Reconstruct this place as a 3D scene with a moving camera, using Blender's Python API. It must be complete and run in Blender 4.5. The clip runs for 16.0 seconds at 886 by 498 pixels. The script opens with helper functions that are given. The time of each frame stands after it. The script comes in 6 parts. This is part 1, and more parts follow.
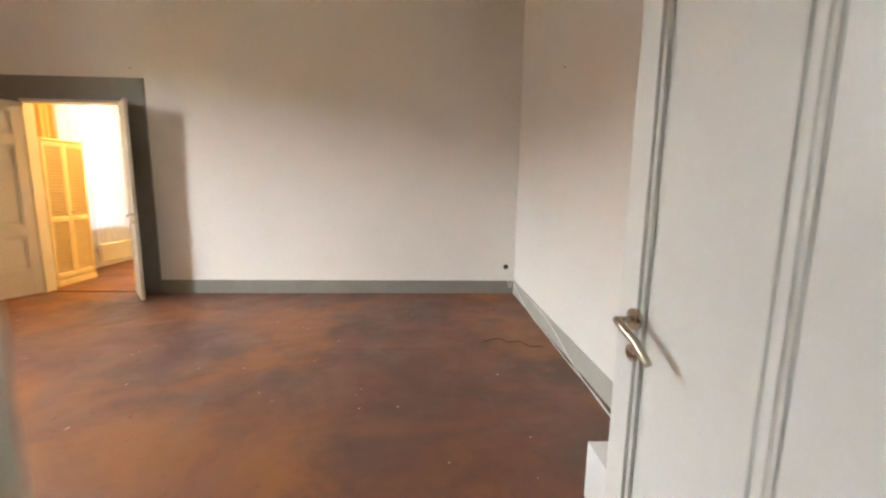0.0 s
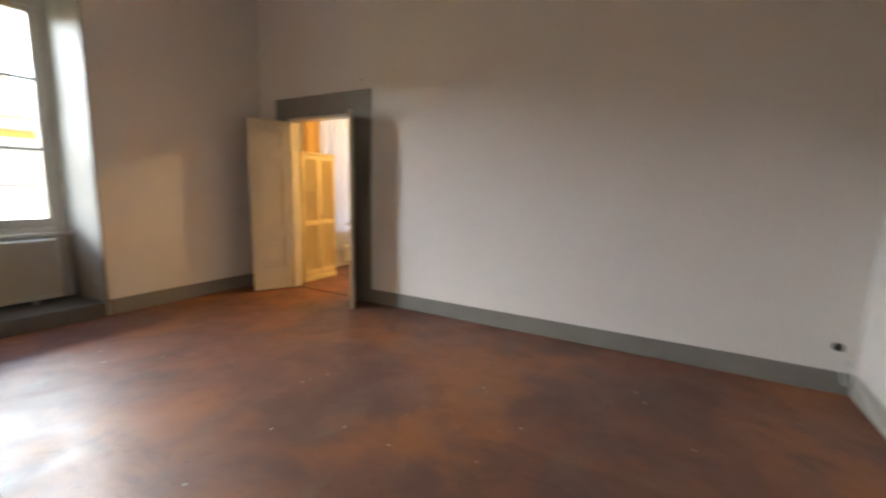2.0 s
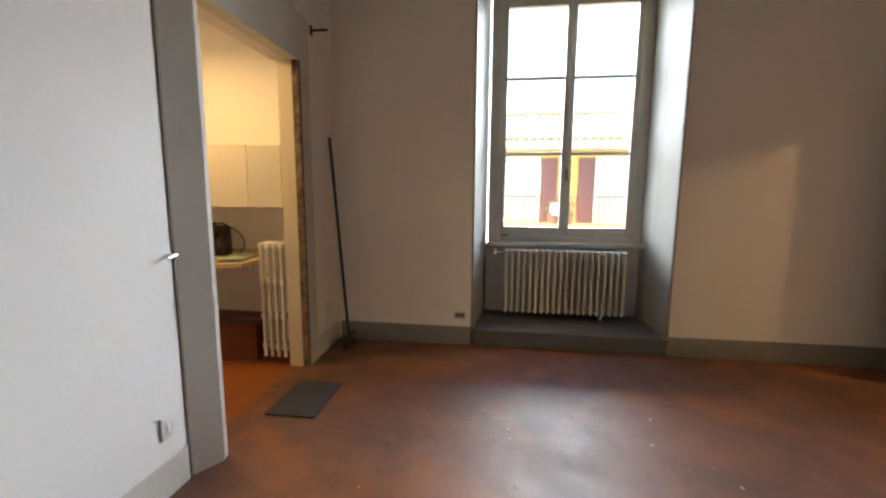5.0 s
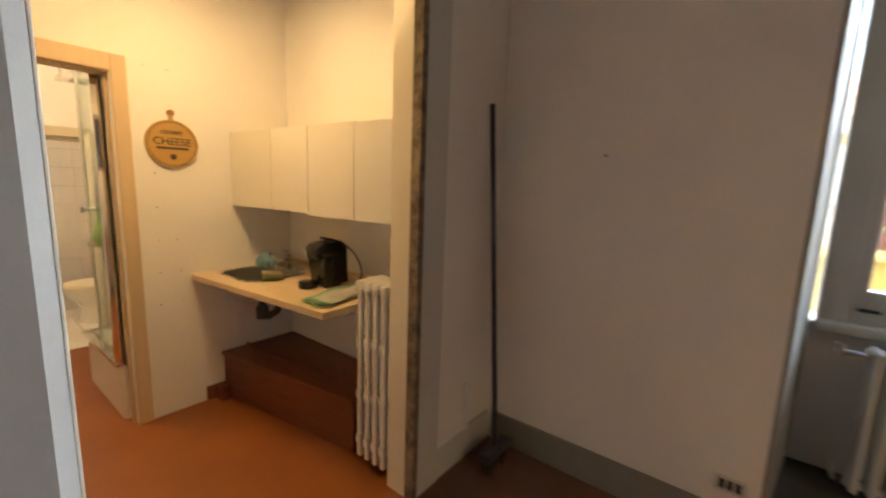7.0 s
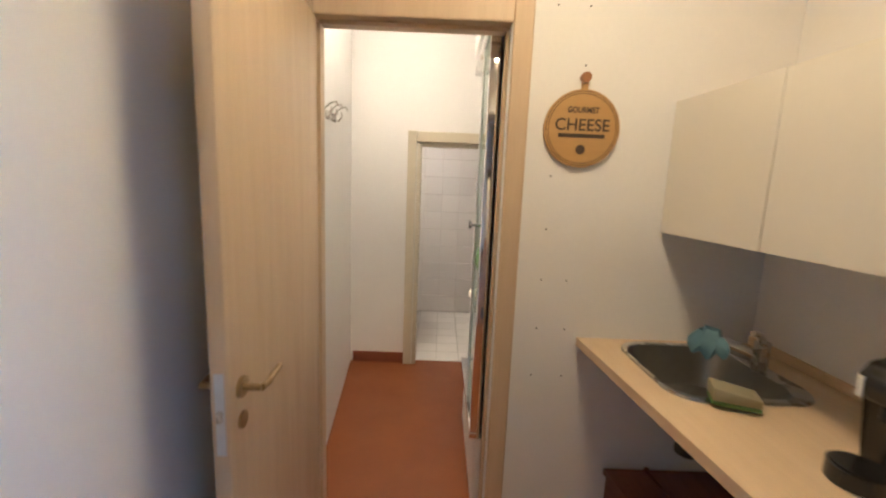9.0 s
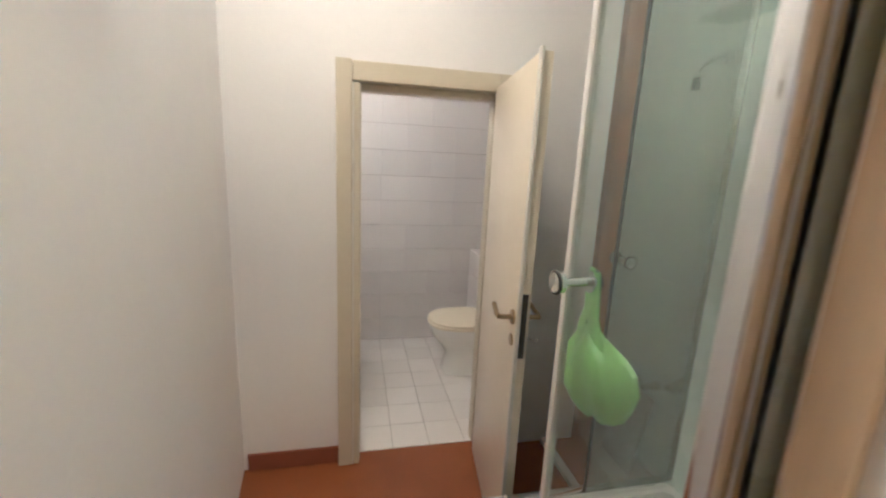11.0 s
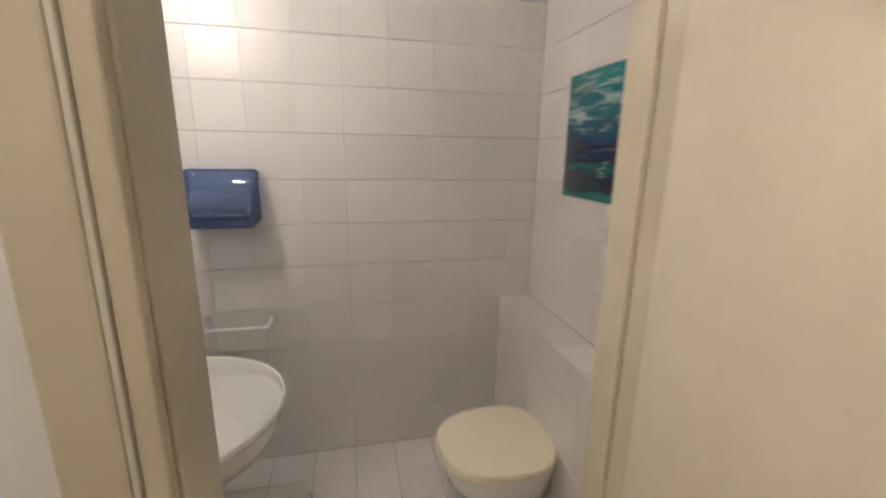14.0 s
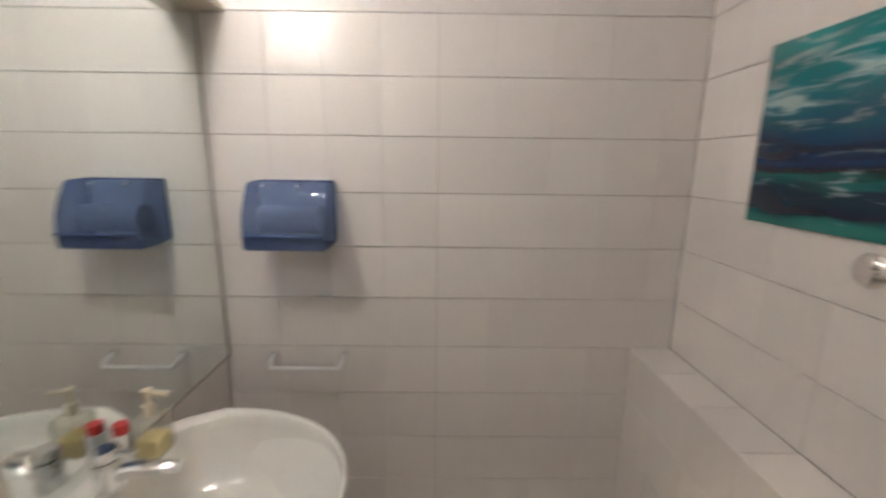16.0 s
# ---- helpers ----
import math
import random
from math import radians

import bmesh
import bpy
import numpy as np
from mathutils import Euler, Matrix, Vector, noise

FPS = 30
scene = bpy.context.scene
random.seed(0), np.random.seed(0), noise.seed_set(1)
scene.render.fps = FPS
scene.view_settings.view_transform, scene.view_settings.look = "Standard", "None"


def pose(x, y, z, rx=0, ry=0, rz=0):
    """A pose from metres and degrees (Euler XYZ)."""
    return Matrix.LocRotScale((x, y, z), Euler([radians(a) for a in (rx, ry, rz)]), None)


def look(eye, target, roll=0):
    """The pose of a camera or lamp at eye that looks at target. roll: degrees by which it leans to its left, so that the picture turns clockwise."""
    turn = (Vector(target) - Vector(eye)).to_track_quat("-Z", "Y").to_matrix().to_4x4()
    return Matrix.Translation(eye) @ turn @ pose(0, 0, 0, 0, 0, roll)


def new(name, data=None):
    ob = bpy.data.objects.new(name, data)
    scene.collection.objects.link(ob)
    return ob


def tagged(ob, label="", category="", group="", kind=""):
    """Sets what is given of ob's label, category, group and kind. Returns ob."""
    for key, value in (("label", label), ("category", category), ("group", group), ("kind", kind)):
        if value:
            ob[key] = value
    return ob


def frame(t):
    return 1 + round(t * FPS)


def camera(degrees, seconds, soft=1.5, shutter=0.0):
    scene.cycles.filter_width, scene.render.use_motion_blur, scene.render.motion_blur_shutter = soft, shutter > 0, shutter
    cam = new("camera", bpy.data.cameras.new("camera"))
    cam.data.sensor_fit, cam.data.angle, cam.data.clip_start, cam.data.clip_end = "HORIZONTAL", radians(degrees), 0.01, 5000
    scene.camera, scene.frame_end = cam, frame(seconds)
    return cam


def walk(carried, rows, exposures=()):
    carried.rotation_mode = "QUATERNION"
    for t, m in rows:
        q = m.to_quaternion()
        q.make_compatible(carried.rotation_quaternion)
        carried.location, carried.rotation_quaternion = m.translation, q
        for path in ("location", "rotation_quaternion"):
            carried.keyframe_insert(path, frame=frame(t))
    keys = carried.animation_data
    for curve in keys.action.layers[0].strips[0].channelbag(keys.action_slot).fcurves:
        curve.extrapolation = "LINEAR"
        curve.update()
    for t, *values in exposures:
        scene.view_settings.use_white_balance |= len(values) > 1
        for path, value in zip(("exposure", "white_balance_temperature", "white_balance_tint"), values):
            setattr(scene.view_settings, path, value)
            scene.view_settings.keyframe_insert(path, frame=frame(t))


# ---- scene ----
# camera and its walk
PATH = [
    (0, (0.174, 0.281, 1.483), (0.273, 2.256, 1.187), 0.8),
    (0.5, (0.153, 0.689, 1.514), (0.425, 2.644, 1.195), 0.5),
    (1, (0.166, 0.999, 1.482), (0.486, 2.953, 1.203), 0.4),
    (1.5, (0.204, 1.334, 1.512), (-0.063, 3.297, 1.238), 0.9),
    (2, (0.125, 1.656, 1.566), (-0.847, 3.379, 1.274), 1.3),
    (2.5, (-0.006, 1.863, 1.583), (-1.592, 3.041, 1.272), 2.0),
    (3, (-0.139, 2.029, 1.565), (-2.029, 2.591, 1.232), 2.3),
    (3.5, (-0.421, 2.062, 1.566), (-2.379, 2.336, 1.263), 1.9),
    (3.7, (-0.564, 2.085, 1.581), (-2.53, 2.283, 1.275), 1.7),
    (5.8, (-2.478, 2.238, 1.434), (-4.398, 1.736, 1.186), 0.8),
    (6, (-2.673, 2.185, 1.477), (-4.575, 1.622, 1.224), 1.1),
    (6.5, (-3.159, 2.053, 1.528), (-4.927, 1.169, 1.224), 1.6),
    (7, (-3.496, 1.838, 1.555), (-5.052, 0.62, 1.245), 2.0),
    (7.5, (-3.701, 1.541, 1.555), (-4.965, 0.017, 1.267), 1.7),
    (8, (-3.886, 1.24, 1.532), (-4.648, -0.587, 1.249), 1.7),
    (8.5, (-3.947, 0.911, 1.493), (-4.281, -1.039, 1.197), 2.5),
    (9, (-3.966, 0.521, 1.517), (-3.982, -1.454, 1.205), 2.3),
    (11.3, (-3.74, -1.047, 1.515), (-4.345, -2.903, 1.077), 2.6),
    (11.5, (-3.724, -1.124, 1.525), (-4.497, -2.912, 1.072), 2.1),
    (12, (-3.712, -1.298, 1.545), (-4.821, -2.892, 1.067), 1.9),
    (12.5, (-3.755, -1.562, 1.524), (-4.833, -3.174, 1.034), 2.2),
    (13, (-3.769, -1.849, 1.525), (-4.717, -3.547, 1.058), 0.7),
    (13.5, (-3.822, -2.096, 1.514), (-4.609, -3.873, 1.045), 0.6),
    (14, (-4.0, -2.316, 1.521), (-4.42, -4.218, 1.067), 0.9),
    (14.5, (-4.01, -2.478, 1.515), (-4.051, -4.428, 1.074), 1.3),
    (15, (-3.995, -2.615, 1.522), (-3.579, -4.521, 1.082), 1.6),
    (15.5, (-4.003, -2.653, 1.519), (-3.45, -4.52, 1.063), 1.7),
    (16, (-3.978, -2.744, 1.507), (-3.996, -4.702, 1.098), 0.7),
]
cam = camera(94.6, 16.0, 2.2, 0.4)
EXPOSURES = [(0.0, 4.65, 7500, 10), (0.5, 4.35, 7700, 10), (1.0, 4.25, 7700, 10), (1.5, 4.1, 7400, 10), (2.0, 3.85, 7000, 10), (2.5, 3.75, 7300, 10), (3.5, 3.65, 7100, 10), (6.0, 3.42, 6900, 10), (7.0, 3.45, 6800, 10), (7.5, 3.42, 7900, 10),
             (8.0, 3.32, 6700, 10), (8.5, 3.37, 5200, 10), (9.0, 3.3, 4700, 10), (11.5, 3.3, 4350, 10), (13.5, 3.05, 4450, 10), (14.0, 2.93, 4600, 10), (15.0, 2.88, 4650, 10), (16.0, 2.95, 4550, 10)]
walk(cam, [(t, look(eye, target, roll)) for t, eye, target, roll in PATH], EXPOSURES)

# world, sun, large lights
world = bpy.data.worlds.new("world")
scene.world = world
world.use_nodes = True
_wn = world.node_tree.nodes
_sky = _wn.new("ShaderNodeTexSky")
_sky.sky_type, _sky.sun_disc = "NISHITA", False
_sky.sun_elevation, _sky.sun_rotation = radians(42.5), radians(159.9)
world.node_tree.links.new(_sky.outputs[0], _wn["Background"].inputs[0])
_wn["Background"].inputs[1].default_value = 0.15


def lamp(name, kind, m, energy, colour, size=0.1, angle=0.0, size_y=0.0):
    d = bpy.data.lights.new(name, kind)
    d.energy, d.color = energy, colour
    if kind == "SUN":
        d.angle = radians(angle)
    elif kind == "AREA":
        d.size = size
        if size_y:
            d.shape, d.size_y = "RECTANGLE", size_y
    else:
        d.shadow_soft_size = size
    ob = new(name, d)
    ob.matrix_world = m
    return ob


WARM = (1.0, 0.62, 0.26)
lamp("sun", "SUN", look((-1, -38, 42), (-16, 3, 2)), 2.0, (1.0, 0.93, 0.82), angle=0.5)
lamp("sky_light", "AREA", look((-45, -3, 19), (0, -3, 3)), 25000, (0.80, 0.89, 1.0), 94, size_y=20)
lamp("north_room_bulb", "POINT", pose(-3.6, 8.0, 3.25), 13, (1.0, 0.61, 0.22), 0.12)
lamp("kitchen_spots", "AREA", pose(-4.30, -0.28, 2.74), 2.2, (1.0, 0.64, 0.27), 0.30)
lamp("hall_spots", "AREA", pose(-3.66, -1.85, 2.965), 2.7, (1.0, 0.68, 0.36), 0.35)
lamp("bath_bulb", "POINT", pose(-3.30, -3.52, 2.16), 3.3, (1.0, 0.71, 0.43), 0.05)

# ---------------------------------------------------------------- materials
def surf(name, c1, c2=None, rough=0.6, metal=0.0, big=1.2, fine=40.0, bump=0.12, spread=0.5, coat=0.0, rand=0.0, rough_var=0.12, third=None, stretch=None):
    """A painted or mineral surface: two colours mixed by large stains and fine grain, with relief."""
    m = bpy.data.materials.new(name)
    m.use_nodes = True
    nt = m.node_tree
    n, l = nt.nodes, nt.links
    b = n["Principled BSDF"]
    c2 = c2 or tuple(v * 0.9 for v in c1)
    co = n.new("ShaderNodeTexCoord")
    src = co.outputs["Object"]
    if stretch:
        mp = n.new("ShaderNodeMapping")
        mp.inputs["Scale"].default_value = stretch
        l.new(src, mp.inputs[0])
        src = mp.outputs[0]
    t1 = n.new("ShaderNodeTexNoise")
    t1.inputs["Scale"].default_value, t1.inputs["Detail"].default_value = big, 6
    t1.inputs["Roughness"].default_value = 0.62
    t2 = n.new("ShaderNodeTexNoise")
    t2.inputs["Scale"].default_value, t2.inputs["Detail"].default_value = fine, 4
    l.new(src, t1.inputs["Vector"])
    l.new(src, t2.inputs["Vector"])
    add = n.new("ShaderNodeMath")
    add.operation = "MULTIPLY_ADD"
    l.new(t2.outputs[0], add.inputs[0])
    add.inputs[1].default_value = 0.35
    l.new(t1.outputs[0], add.inputs[2])
    ramp = n.new("ShaderNodeMapRange")
    ramp.inputs[1].default_value, ramp.inputs[2].default_value = 0.675 - spread / 2, 0.675 + spread / 2
    l.new(add.outputs[0], ramp.inputs[0])
    mix = n.new("ShaderNodeMix")
    mix.data_type = "RGBA"
    mix.inputs["A"].default_value, mix.inputs["B"].default_value = (*c1, 1), (*c2, 1)
    l.new(ramp.outputs[0], mix.inputs["Factor"])
    out = mix.outputs["Result"]
    if third:
        t3 = n.new("ShaderNodeTexNoise")
        t3.inputs["Scale"].default_value, t3.inputs["Detail"].default_value = big * 0.45, 5
        t3.inputs["Distortion"].default_value = 0.15
        l.new(src, t3.inputs["Vector"])
        r3 = n.new("ShaderNodeMapRange")
        r3.inputs[1].default_value, r3.inputs[2].default_value = 0.44, 0.70
        l.new(t3.outputs[0], r3.inputs[0])
        m3 = n.new("ShaderNodeMix")
        m3.data_type = "RGBA"
        m3.inputs["B"].default_value = (*third, 1)
        l.new(out, m3.inputs["A"])
        l.new(r3.outputs[0], m3.inputs["Factor"])
        out = m3.outputs["Result"]
    if rand:
        oi = n.new("ShaderNodeObjectInfo")
        hs = n.new("ShaderNodeHueSaturation")
        mr = n.new("ShaderNodeMapRange")
        mr.inputs[3].default_value, mr.inputs[4].default_value = 1 - rand, 1 + rand
        l.new(oi.outputs["Random"], mr.inputs[0])
        l.new(mr.outputs[0], hs.inputs["Value"])
        l.new(out, hs.inputs["Color"])
        out = hs.outputs[0]
    l.new(out, b.inputs["Base Color"])
    rr = n.new("ShaderNodeMapRange")
    rr.inputs[3].default_value, rr.inputs[4].default_value = max(rough - rough_var, 0.02), min(rough + rough_var, 1)
    l.new(t1.outputs[0], rr.inputs[0])
    l.new(rr.outputs[0], b.inputs["Roughness"])
    b.inputs["Metallic"].default_value = metal
    b.inputs["Coat Weight"].default_value = coat
    if bump:
        bp = n.new("ShaderNodeBump")
        bp.inputs["Strength"].default_value, bp.inputs["Distance"].default_value = bump, 0.004
        l.new(add.outputs[0], bp.inputs["Height"])
        l.new(bp.outputs[0], b.inputs["Normal"])
    return m


def clear(name, colour, rough=0.0, ior=1.45, weight=1.0):
    m = bpy.data.materials.new(name)
    m.use_nodes = True
    b = m.node_tree.nodes["Principled BSDF"]
    b.inputs["Base Color"].default_value = (*colour, 1)
    b.inputs["Roughness"].default_value, b.inputs["IOR"].default_value = rough, ior
    b.inputs["Transmission Weight"].default_value = weight
    return m


def pane_mat(name, tint=(1, 1, 1), gloss=0.08, veil=0.0, veil_colour=(0.6, 0.72, 0.68)):
    """Thin glass: straight-through light, a weak mirror, and for dull panes a milky veil."""
    m = bpy.data.materials.new(name)
    m.use_nodes = True
    nt = m.node_tree
    n, l = nt.nodes, nt.links
    n.remove(n["Principled BSDF"])
    tr = n.new("ShaderNodeBsdfTransparent")
    tr.inputs[0].default_value = (*tint, 1)
    gl = n.new("ShaderNodeBsdfGlossy")
    gl.inputs["Roughness"].default_value = 0.02
    mx = n.new("ShaderNodeMixShader")
    mx.inputs[0].default_value = gloss
    l.new(tr.outputs[0], mx.inputs[1])
    l.new(gl.outputs[0], mx.inputs[2])
    out = mx.outputs[0]
    if veil:
        df = n.new("ShaderNodeBsdfDiffuse")
        df.inputs[0].default_value = (*veil_colour, 1)
        m2 = n.new("ShaderNodeMixShader")
        m2.inputs[0].default_value = veil
        l.new(out, m2.inputs[1])
        l.new(df.outputs[0], m2.inputs[2])
        out = m2.outputs[0]
    l.new(out, n["Material Output"].inputs[0])
    return m


def glow(name, colour, strength):
    m = bpy.data.materials.new(name)
    m.use_nodes = True
    b = m.node_tree.nodes["Principled BSDF"]
    b.inputs["Emission Color"].default_value = (*colour, 1)
    b.inputs["Emission Strength"].default_value = strength
    b.inputs["Base Color"].default_value = (*colour, 1)
    return m


M_WALL = surf("wall_plaster", (0.84, 0.81, 0.765), (0.79, 0.76, 0.715), 0.85, big=0.9, fine=60, bump=0.10)
M_WALLK = surf("kitchen_plaster", (0.80, 0.79, 0.775), (0.75, 0.74, 0.725), 0.8, big=1.1, fine=70, bump=0.08)
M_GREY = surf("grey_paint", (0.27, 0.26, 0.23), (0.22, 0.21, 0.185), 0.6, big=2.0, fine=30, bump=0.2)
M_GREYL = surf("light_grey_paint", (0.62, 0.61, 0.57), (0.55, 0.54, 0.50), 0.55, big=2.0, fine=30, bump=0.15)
M_PANELW = surf("white_partition_paint", (0.83, 0.83, 0.81), (0.78, 0.78, 0.76), 0.6, big=1.2, fine=50, bump=0.1)
M_NICKEL = surf("worn_nickel", (0.52, 0.47, 0.38), (0.40, 0.35, 0.27), 0.3, 1.0, big=20, fine=90, bump=0.04)
M_REVEAL = surf("reveal_paint", (0.32, 0.31, 0.275), (0.27, 0.26, 0.23), 0.6, big=2.0, fine=30, bump=0.15)
M_CEIL = surf("ceiling_plaster", (0.86, 0.84, 0.81), (0.82, 0.80, 0.77), 0.9, big=0.8)
def worn_floor(name):
    """Old polished cement-and-terracotta floor: cloudy red, orange and dark patches, dusty scuffs, uneven polish."""
    m = bpy.data.materials.new(name)
    m.use_nodes = True
    n, l = m.node_tree.nodes, m.node_tree.links
    b = n["Principled BSDF"]
    co = n.new("ShaderNodeTexCoord").outputs["Object"]

    def cloud(scale, detail, rough, warp, stretch=None, turn=0.0):
        src = co
        if stretch:
            mp = n.new("ShaderNodeMapping")
            mp.inputs["Scale"].default_value = stretch
            mp.inputs["Rotation"].default_value = (0, 0, radians(turn))
            l.new(src, mp.inputs[0])
            src = mp.outputs[0]
        t = n.new("ShaderNodeTexNoise")
        t.inputs["Scale"].default_value, t.inputs["Detail"].default_value = scale, detail
        t.inputs["Roughness"].default_value, t.inputs["Distortion"].default_value = rough, warp
        l.new(src, t.inputs["Vector"])
        return t.outputs[0]

    def step(src, lo, hi, top=1.0):
        r = n.new("ShaderNodeMapRange")
        r.interpolation_type = "SMOOTHSTEP"
        r.inputs[1].default_value, r.inputs[2].default_value, r.inputs[4].default_value = lo, hi, top
        l.new(src, r.inputs[0])
        return r.outputs[0]

    def over(under, colour, fac):
        x = n.new("ShaderNodeMix")
        x.data_type = "RGBA"
        l.new(fac, x.inputs["Factor"])
        if isinstance(under, tuple):
            x.inputs["A"].default_value = (*under, 1)
        else:
            l.new(under, x.inputs["A"])
        x.inputs["B"].default_value = (*colour, 1)
        return x.outputs["Result"]

    c = over((0.205, 0.083, 0.050), (0.135, 0.066, 0.048), step(cloud(0.9, 8, 0.66, 0.7), 0.38, 0.60))
    c = over(c, (0.31, 0.110, 0.036), step(cloud(0.62, 6, 0.6, 0.3, (1, 1, 1), 40), 0.47, 0.64, 0.9))
    c = over(c, (0.10, 0.050, 0.034), step(cloud(1.5, 8, 0.68, 0.8, (0.8, 1.2, 1), 20), 0.50, 0.70, 0.6))
    c = over(c, (0.19, 0.120, 0.090), step(cloud(1.1, 8, 0.7, 1.2, (1.3, 0.8, 1), -25), 0.50, 0.72, 0.5))
    c = over(c, (0.07, 0.036, 0.026), step(cloud(9, 6, 0.7, 0.4), 0.56, 0.76, 0.4))
    c = over(c, (0.33, 0.22, 0.16), step(cloud(5, 5, 0.75, 0.2, (0.6, 4, 1), 33), 0.62, 0.78, 0.28))
    c = over(c, (0.31, 0.21, 0.16), step(cloud(5, 5, 0.75, 0.2, (4, 0.6, 1), 15), 0.63, 0.79, 0.22))
    l.new(c, b.inputs["Base Color"])
    polish, grain = cloud(2.2, 8, 0.7, 0.6), cloud(30, 5, 0.7, 0.0)
    r = n.new("ShaderNodeMapRange")
    r.inputs[1].default_value, r.inputs[2].default_value, r.inputs[3].default_value, r.inputs[4].default_value = 0.3, 0.7, 0.37, 0.62
    l.new(polish, r.inputs[0])
    l.new(r.outputs[0], b.inputs["Roughness"])
    add = n.new("ShaderNodeMath")
    add.operation = "MULTIPLY_ADD"
    add.inputs[1].default_value = 0.3
    l.new(grain, add.inputs[0])
    l.new(polish, add.inputs[2])
    bp = n.new("ShaderNodeBump")
    bp.inputs["Strength"].default_value, bp.inputs["Distance"].default_value = 0.55, 0.006
    l.new(add.outputs[0], bp.inputs["Height"])
    l.new(bp.outputs[0], b.inputs["Normal"])
    return m


M_FLOORK = surf("kitchen_floor", (0.27, 0.086, 0.019), (0.21, 0.064, 0.016), 0.42, big=2.5, fine=90, bump=0.06)
M_FLOOR = worn_floor("terracotta_floor")
M_ZINC = surf("pale_zinc", (0.62, 0.66, 0.70), (0.54, 0.58, 0.62), 0.5, 0.5, big=10, fine=80, bump=0.03)
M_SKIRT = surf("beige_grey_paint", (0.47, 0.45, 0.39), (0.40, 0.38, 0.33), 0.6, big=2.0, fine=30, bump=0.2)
M_SINK = surf("dull_sink_steel", (0.40, 0.39, 0.37), (0.34, 0.33, 0.31), 0.36, 1.0, big=8, fine=120, bump=0.02)
M_DOORW = surf("white_enamel", (0.78, 0.78, 0.75), (0.72, 0.72, 0.68), 0.32, big=1.5, fine=25, bump=0.06)
M_DOORC = surf("cream_enamel", (0.72, 0.66, 0.53), (0.67, 0.60, 0.47), 0.38, big=1.5, fine=25, bump=0.08)
M_CASING = surf("khaki_enamel", (0.60, 0.55, 0.42), (0.54, 0.49, 0.37), 0.4, big=1.5, fine=25, bump=0.08)
M_WINW = surf("window_paint", (0.66, 0.64, 0.58), (0.58, 0.56, 0.50), 0.45, big=3, fine=30, bump=0.15)
M_OAK = surf("pale_oak_laminate", (0.61, 0.48, 0.32), (0.54, 0.41, 0.26), 0.42, big=3, fine=30, bump=0.06, stretch=(7, 7, 0.5))
M_LAM = surf("maple_worktop", (0.67, 0.52, 0.33), (0.60, 0.45, 0.27), 0.35, big=3, fine=30, bump=0.03, stretch=(6, 0.6, 6))
M_CAB = surf("cream_cabinet", (0.74, 0.71, 0.64), (0.71, 0.68, 0.61), 0.35, big=1.2, fine=50, bump=0.02)
M_DKWOOD = surf("dark_red_boards", (0.19, 0.055, 0.026), (0.12, 0.035, 0.018), 0.42, big=3, fine=30, bump=0.1, stretch=(8, 0.7, 8))
M_RAD = surf("radiator_enamel", (0.72, 0.70, 0.64), (0.66, 0.64, 0.58), 0.35, big=4, fine=40, bump=0.06)
M_BRASS = surf("old_brass", (0.44, 0.34, 0.19), (0.30, 0.22, 0.12), 0.32, 1.0, big=20, fine=90, bump=0.04)
M_STEEL = surf("brushed_steel", (0.62, 0.61, 0.58), (0.54, 0.53, 0.50), 0.28, 1.0, big=8, fine=120, bump=0.03)
M_CHROME = surf("chrome", (0.82, 0.82, 0.82), (0.78, 0.78, 0.78), 0.08, 1.0, big=8, fine=60, bump=0.0, rough_var=0.03)
M_BLACK = surf("black_plastic", (0.012, 0.012, 0.013), (0.018, 0.018, 0.018), 0.22, big=6, fine=120, bump=0.02)
M_JET = surf("grey_jet_plastic", (0.40, 0.40, 0.37), (0.36, 0.36, 0.33), 0.35, big=8, fine=60, bump=0.02)
M_RUBBER = surf("dull_black", (0.02, 0.02, 0.02), (0.03, 0.03, 0.03), 0.6, big=6, fine=120, bump=0.05)
M_BROOM = surf("dark_blue_metal", (0.035, 0.035, 0.06), (0.05, 0.045, 0.07), 0.45, big=6, fine=60)
M_MAT = surf("slate_mat", (0.05, 0.053, 0.075), (0.04, 0.042, 0.06), 0.75, big=5, fine=160, bump=0.3)
M_TILE = surf("white_wall_tile", (0.75, 0.72, 0.68), (0.75, 0.72, 0.68), 0.33, big=1.6, fine=30, bump=0.0, rand=0.035, rough_var=0.01)
M_FTILE = surf("white_floor_tile", (0.72, 0.69, 0.64), (0.71, 0.68, 0.63), 0.22, big=3, fine=40, bump=0.0, rand=0.05, rough_var=0.02)
M_GROUT = surf("grout", (0.40, 0.37, 0.33), (0.30, 0.28, 0.25), 0.85, big=5, fine=80)
M_GROUTW = surf("pale_grout", (0.30, 0.25, 0.20), (0.22, 0.18, 0.145), 0.85, big=5, fine=80)
M_CHIP = surf("chipped_edge", (0.27, 0.20, 0.13), (0.09, 0.065, 0.045), 0.8, big=14, fine=60, bump=0.6, spread=0.3)
M_CERAM = surf("white_ceramic", (0.80, 0.79, 0.74), (0.78, 0.77, 0.72), 0.10, big=2, fine=20, bump=0.0, rough_var=0.03)
M_IVORY = surf("ivory_plastic", (0.78, 0.71, 0.54), (0.76, 0.69, 0.52), 0.28, big=3, fine=40, bump=0, rough_var=0.02)
M_PLASW = surf("white_plastic", (0.78, 0.78, 0.76), (0.74, 0.74, 0.72), 0.35, big=3, fine=40, bump=0.02)
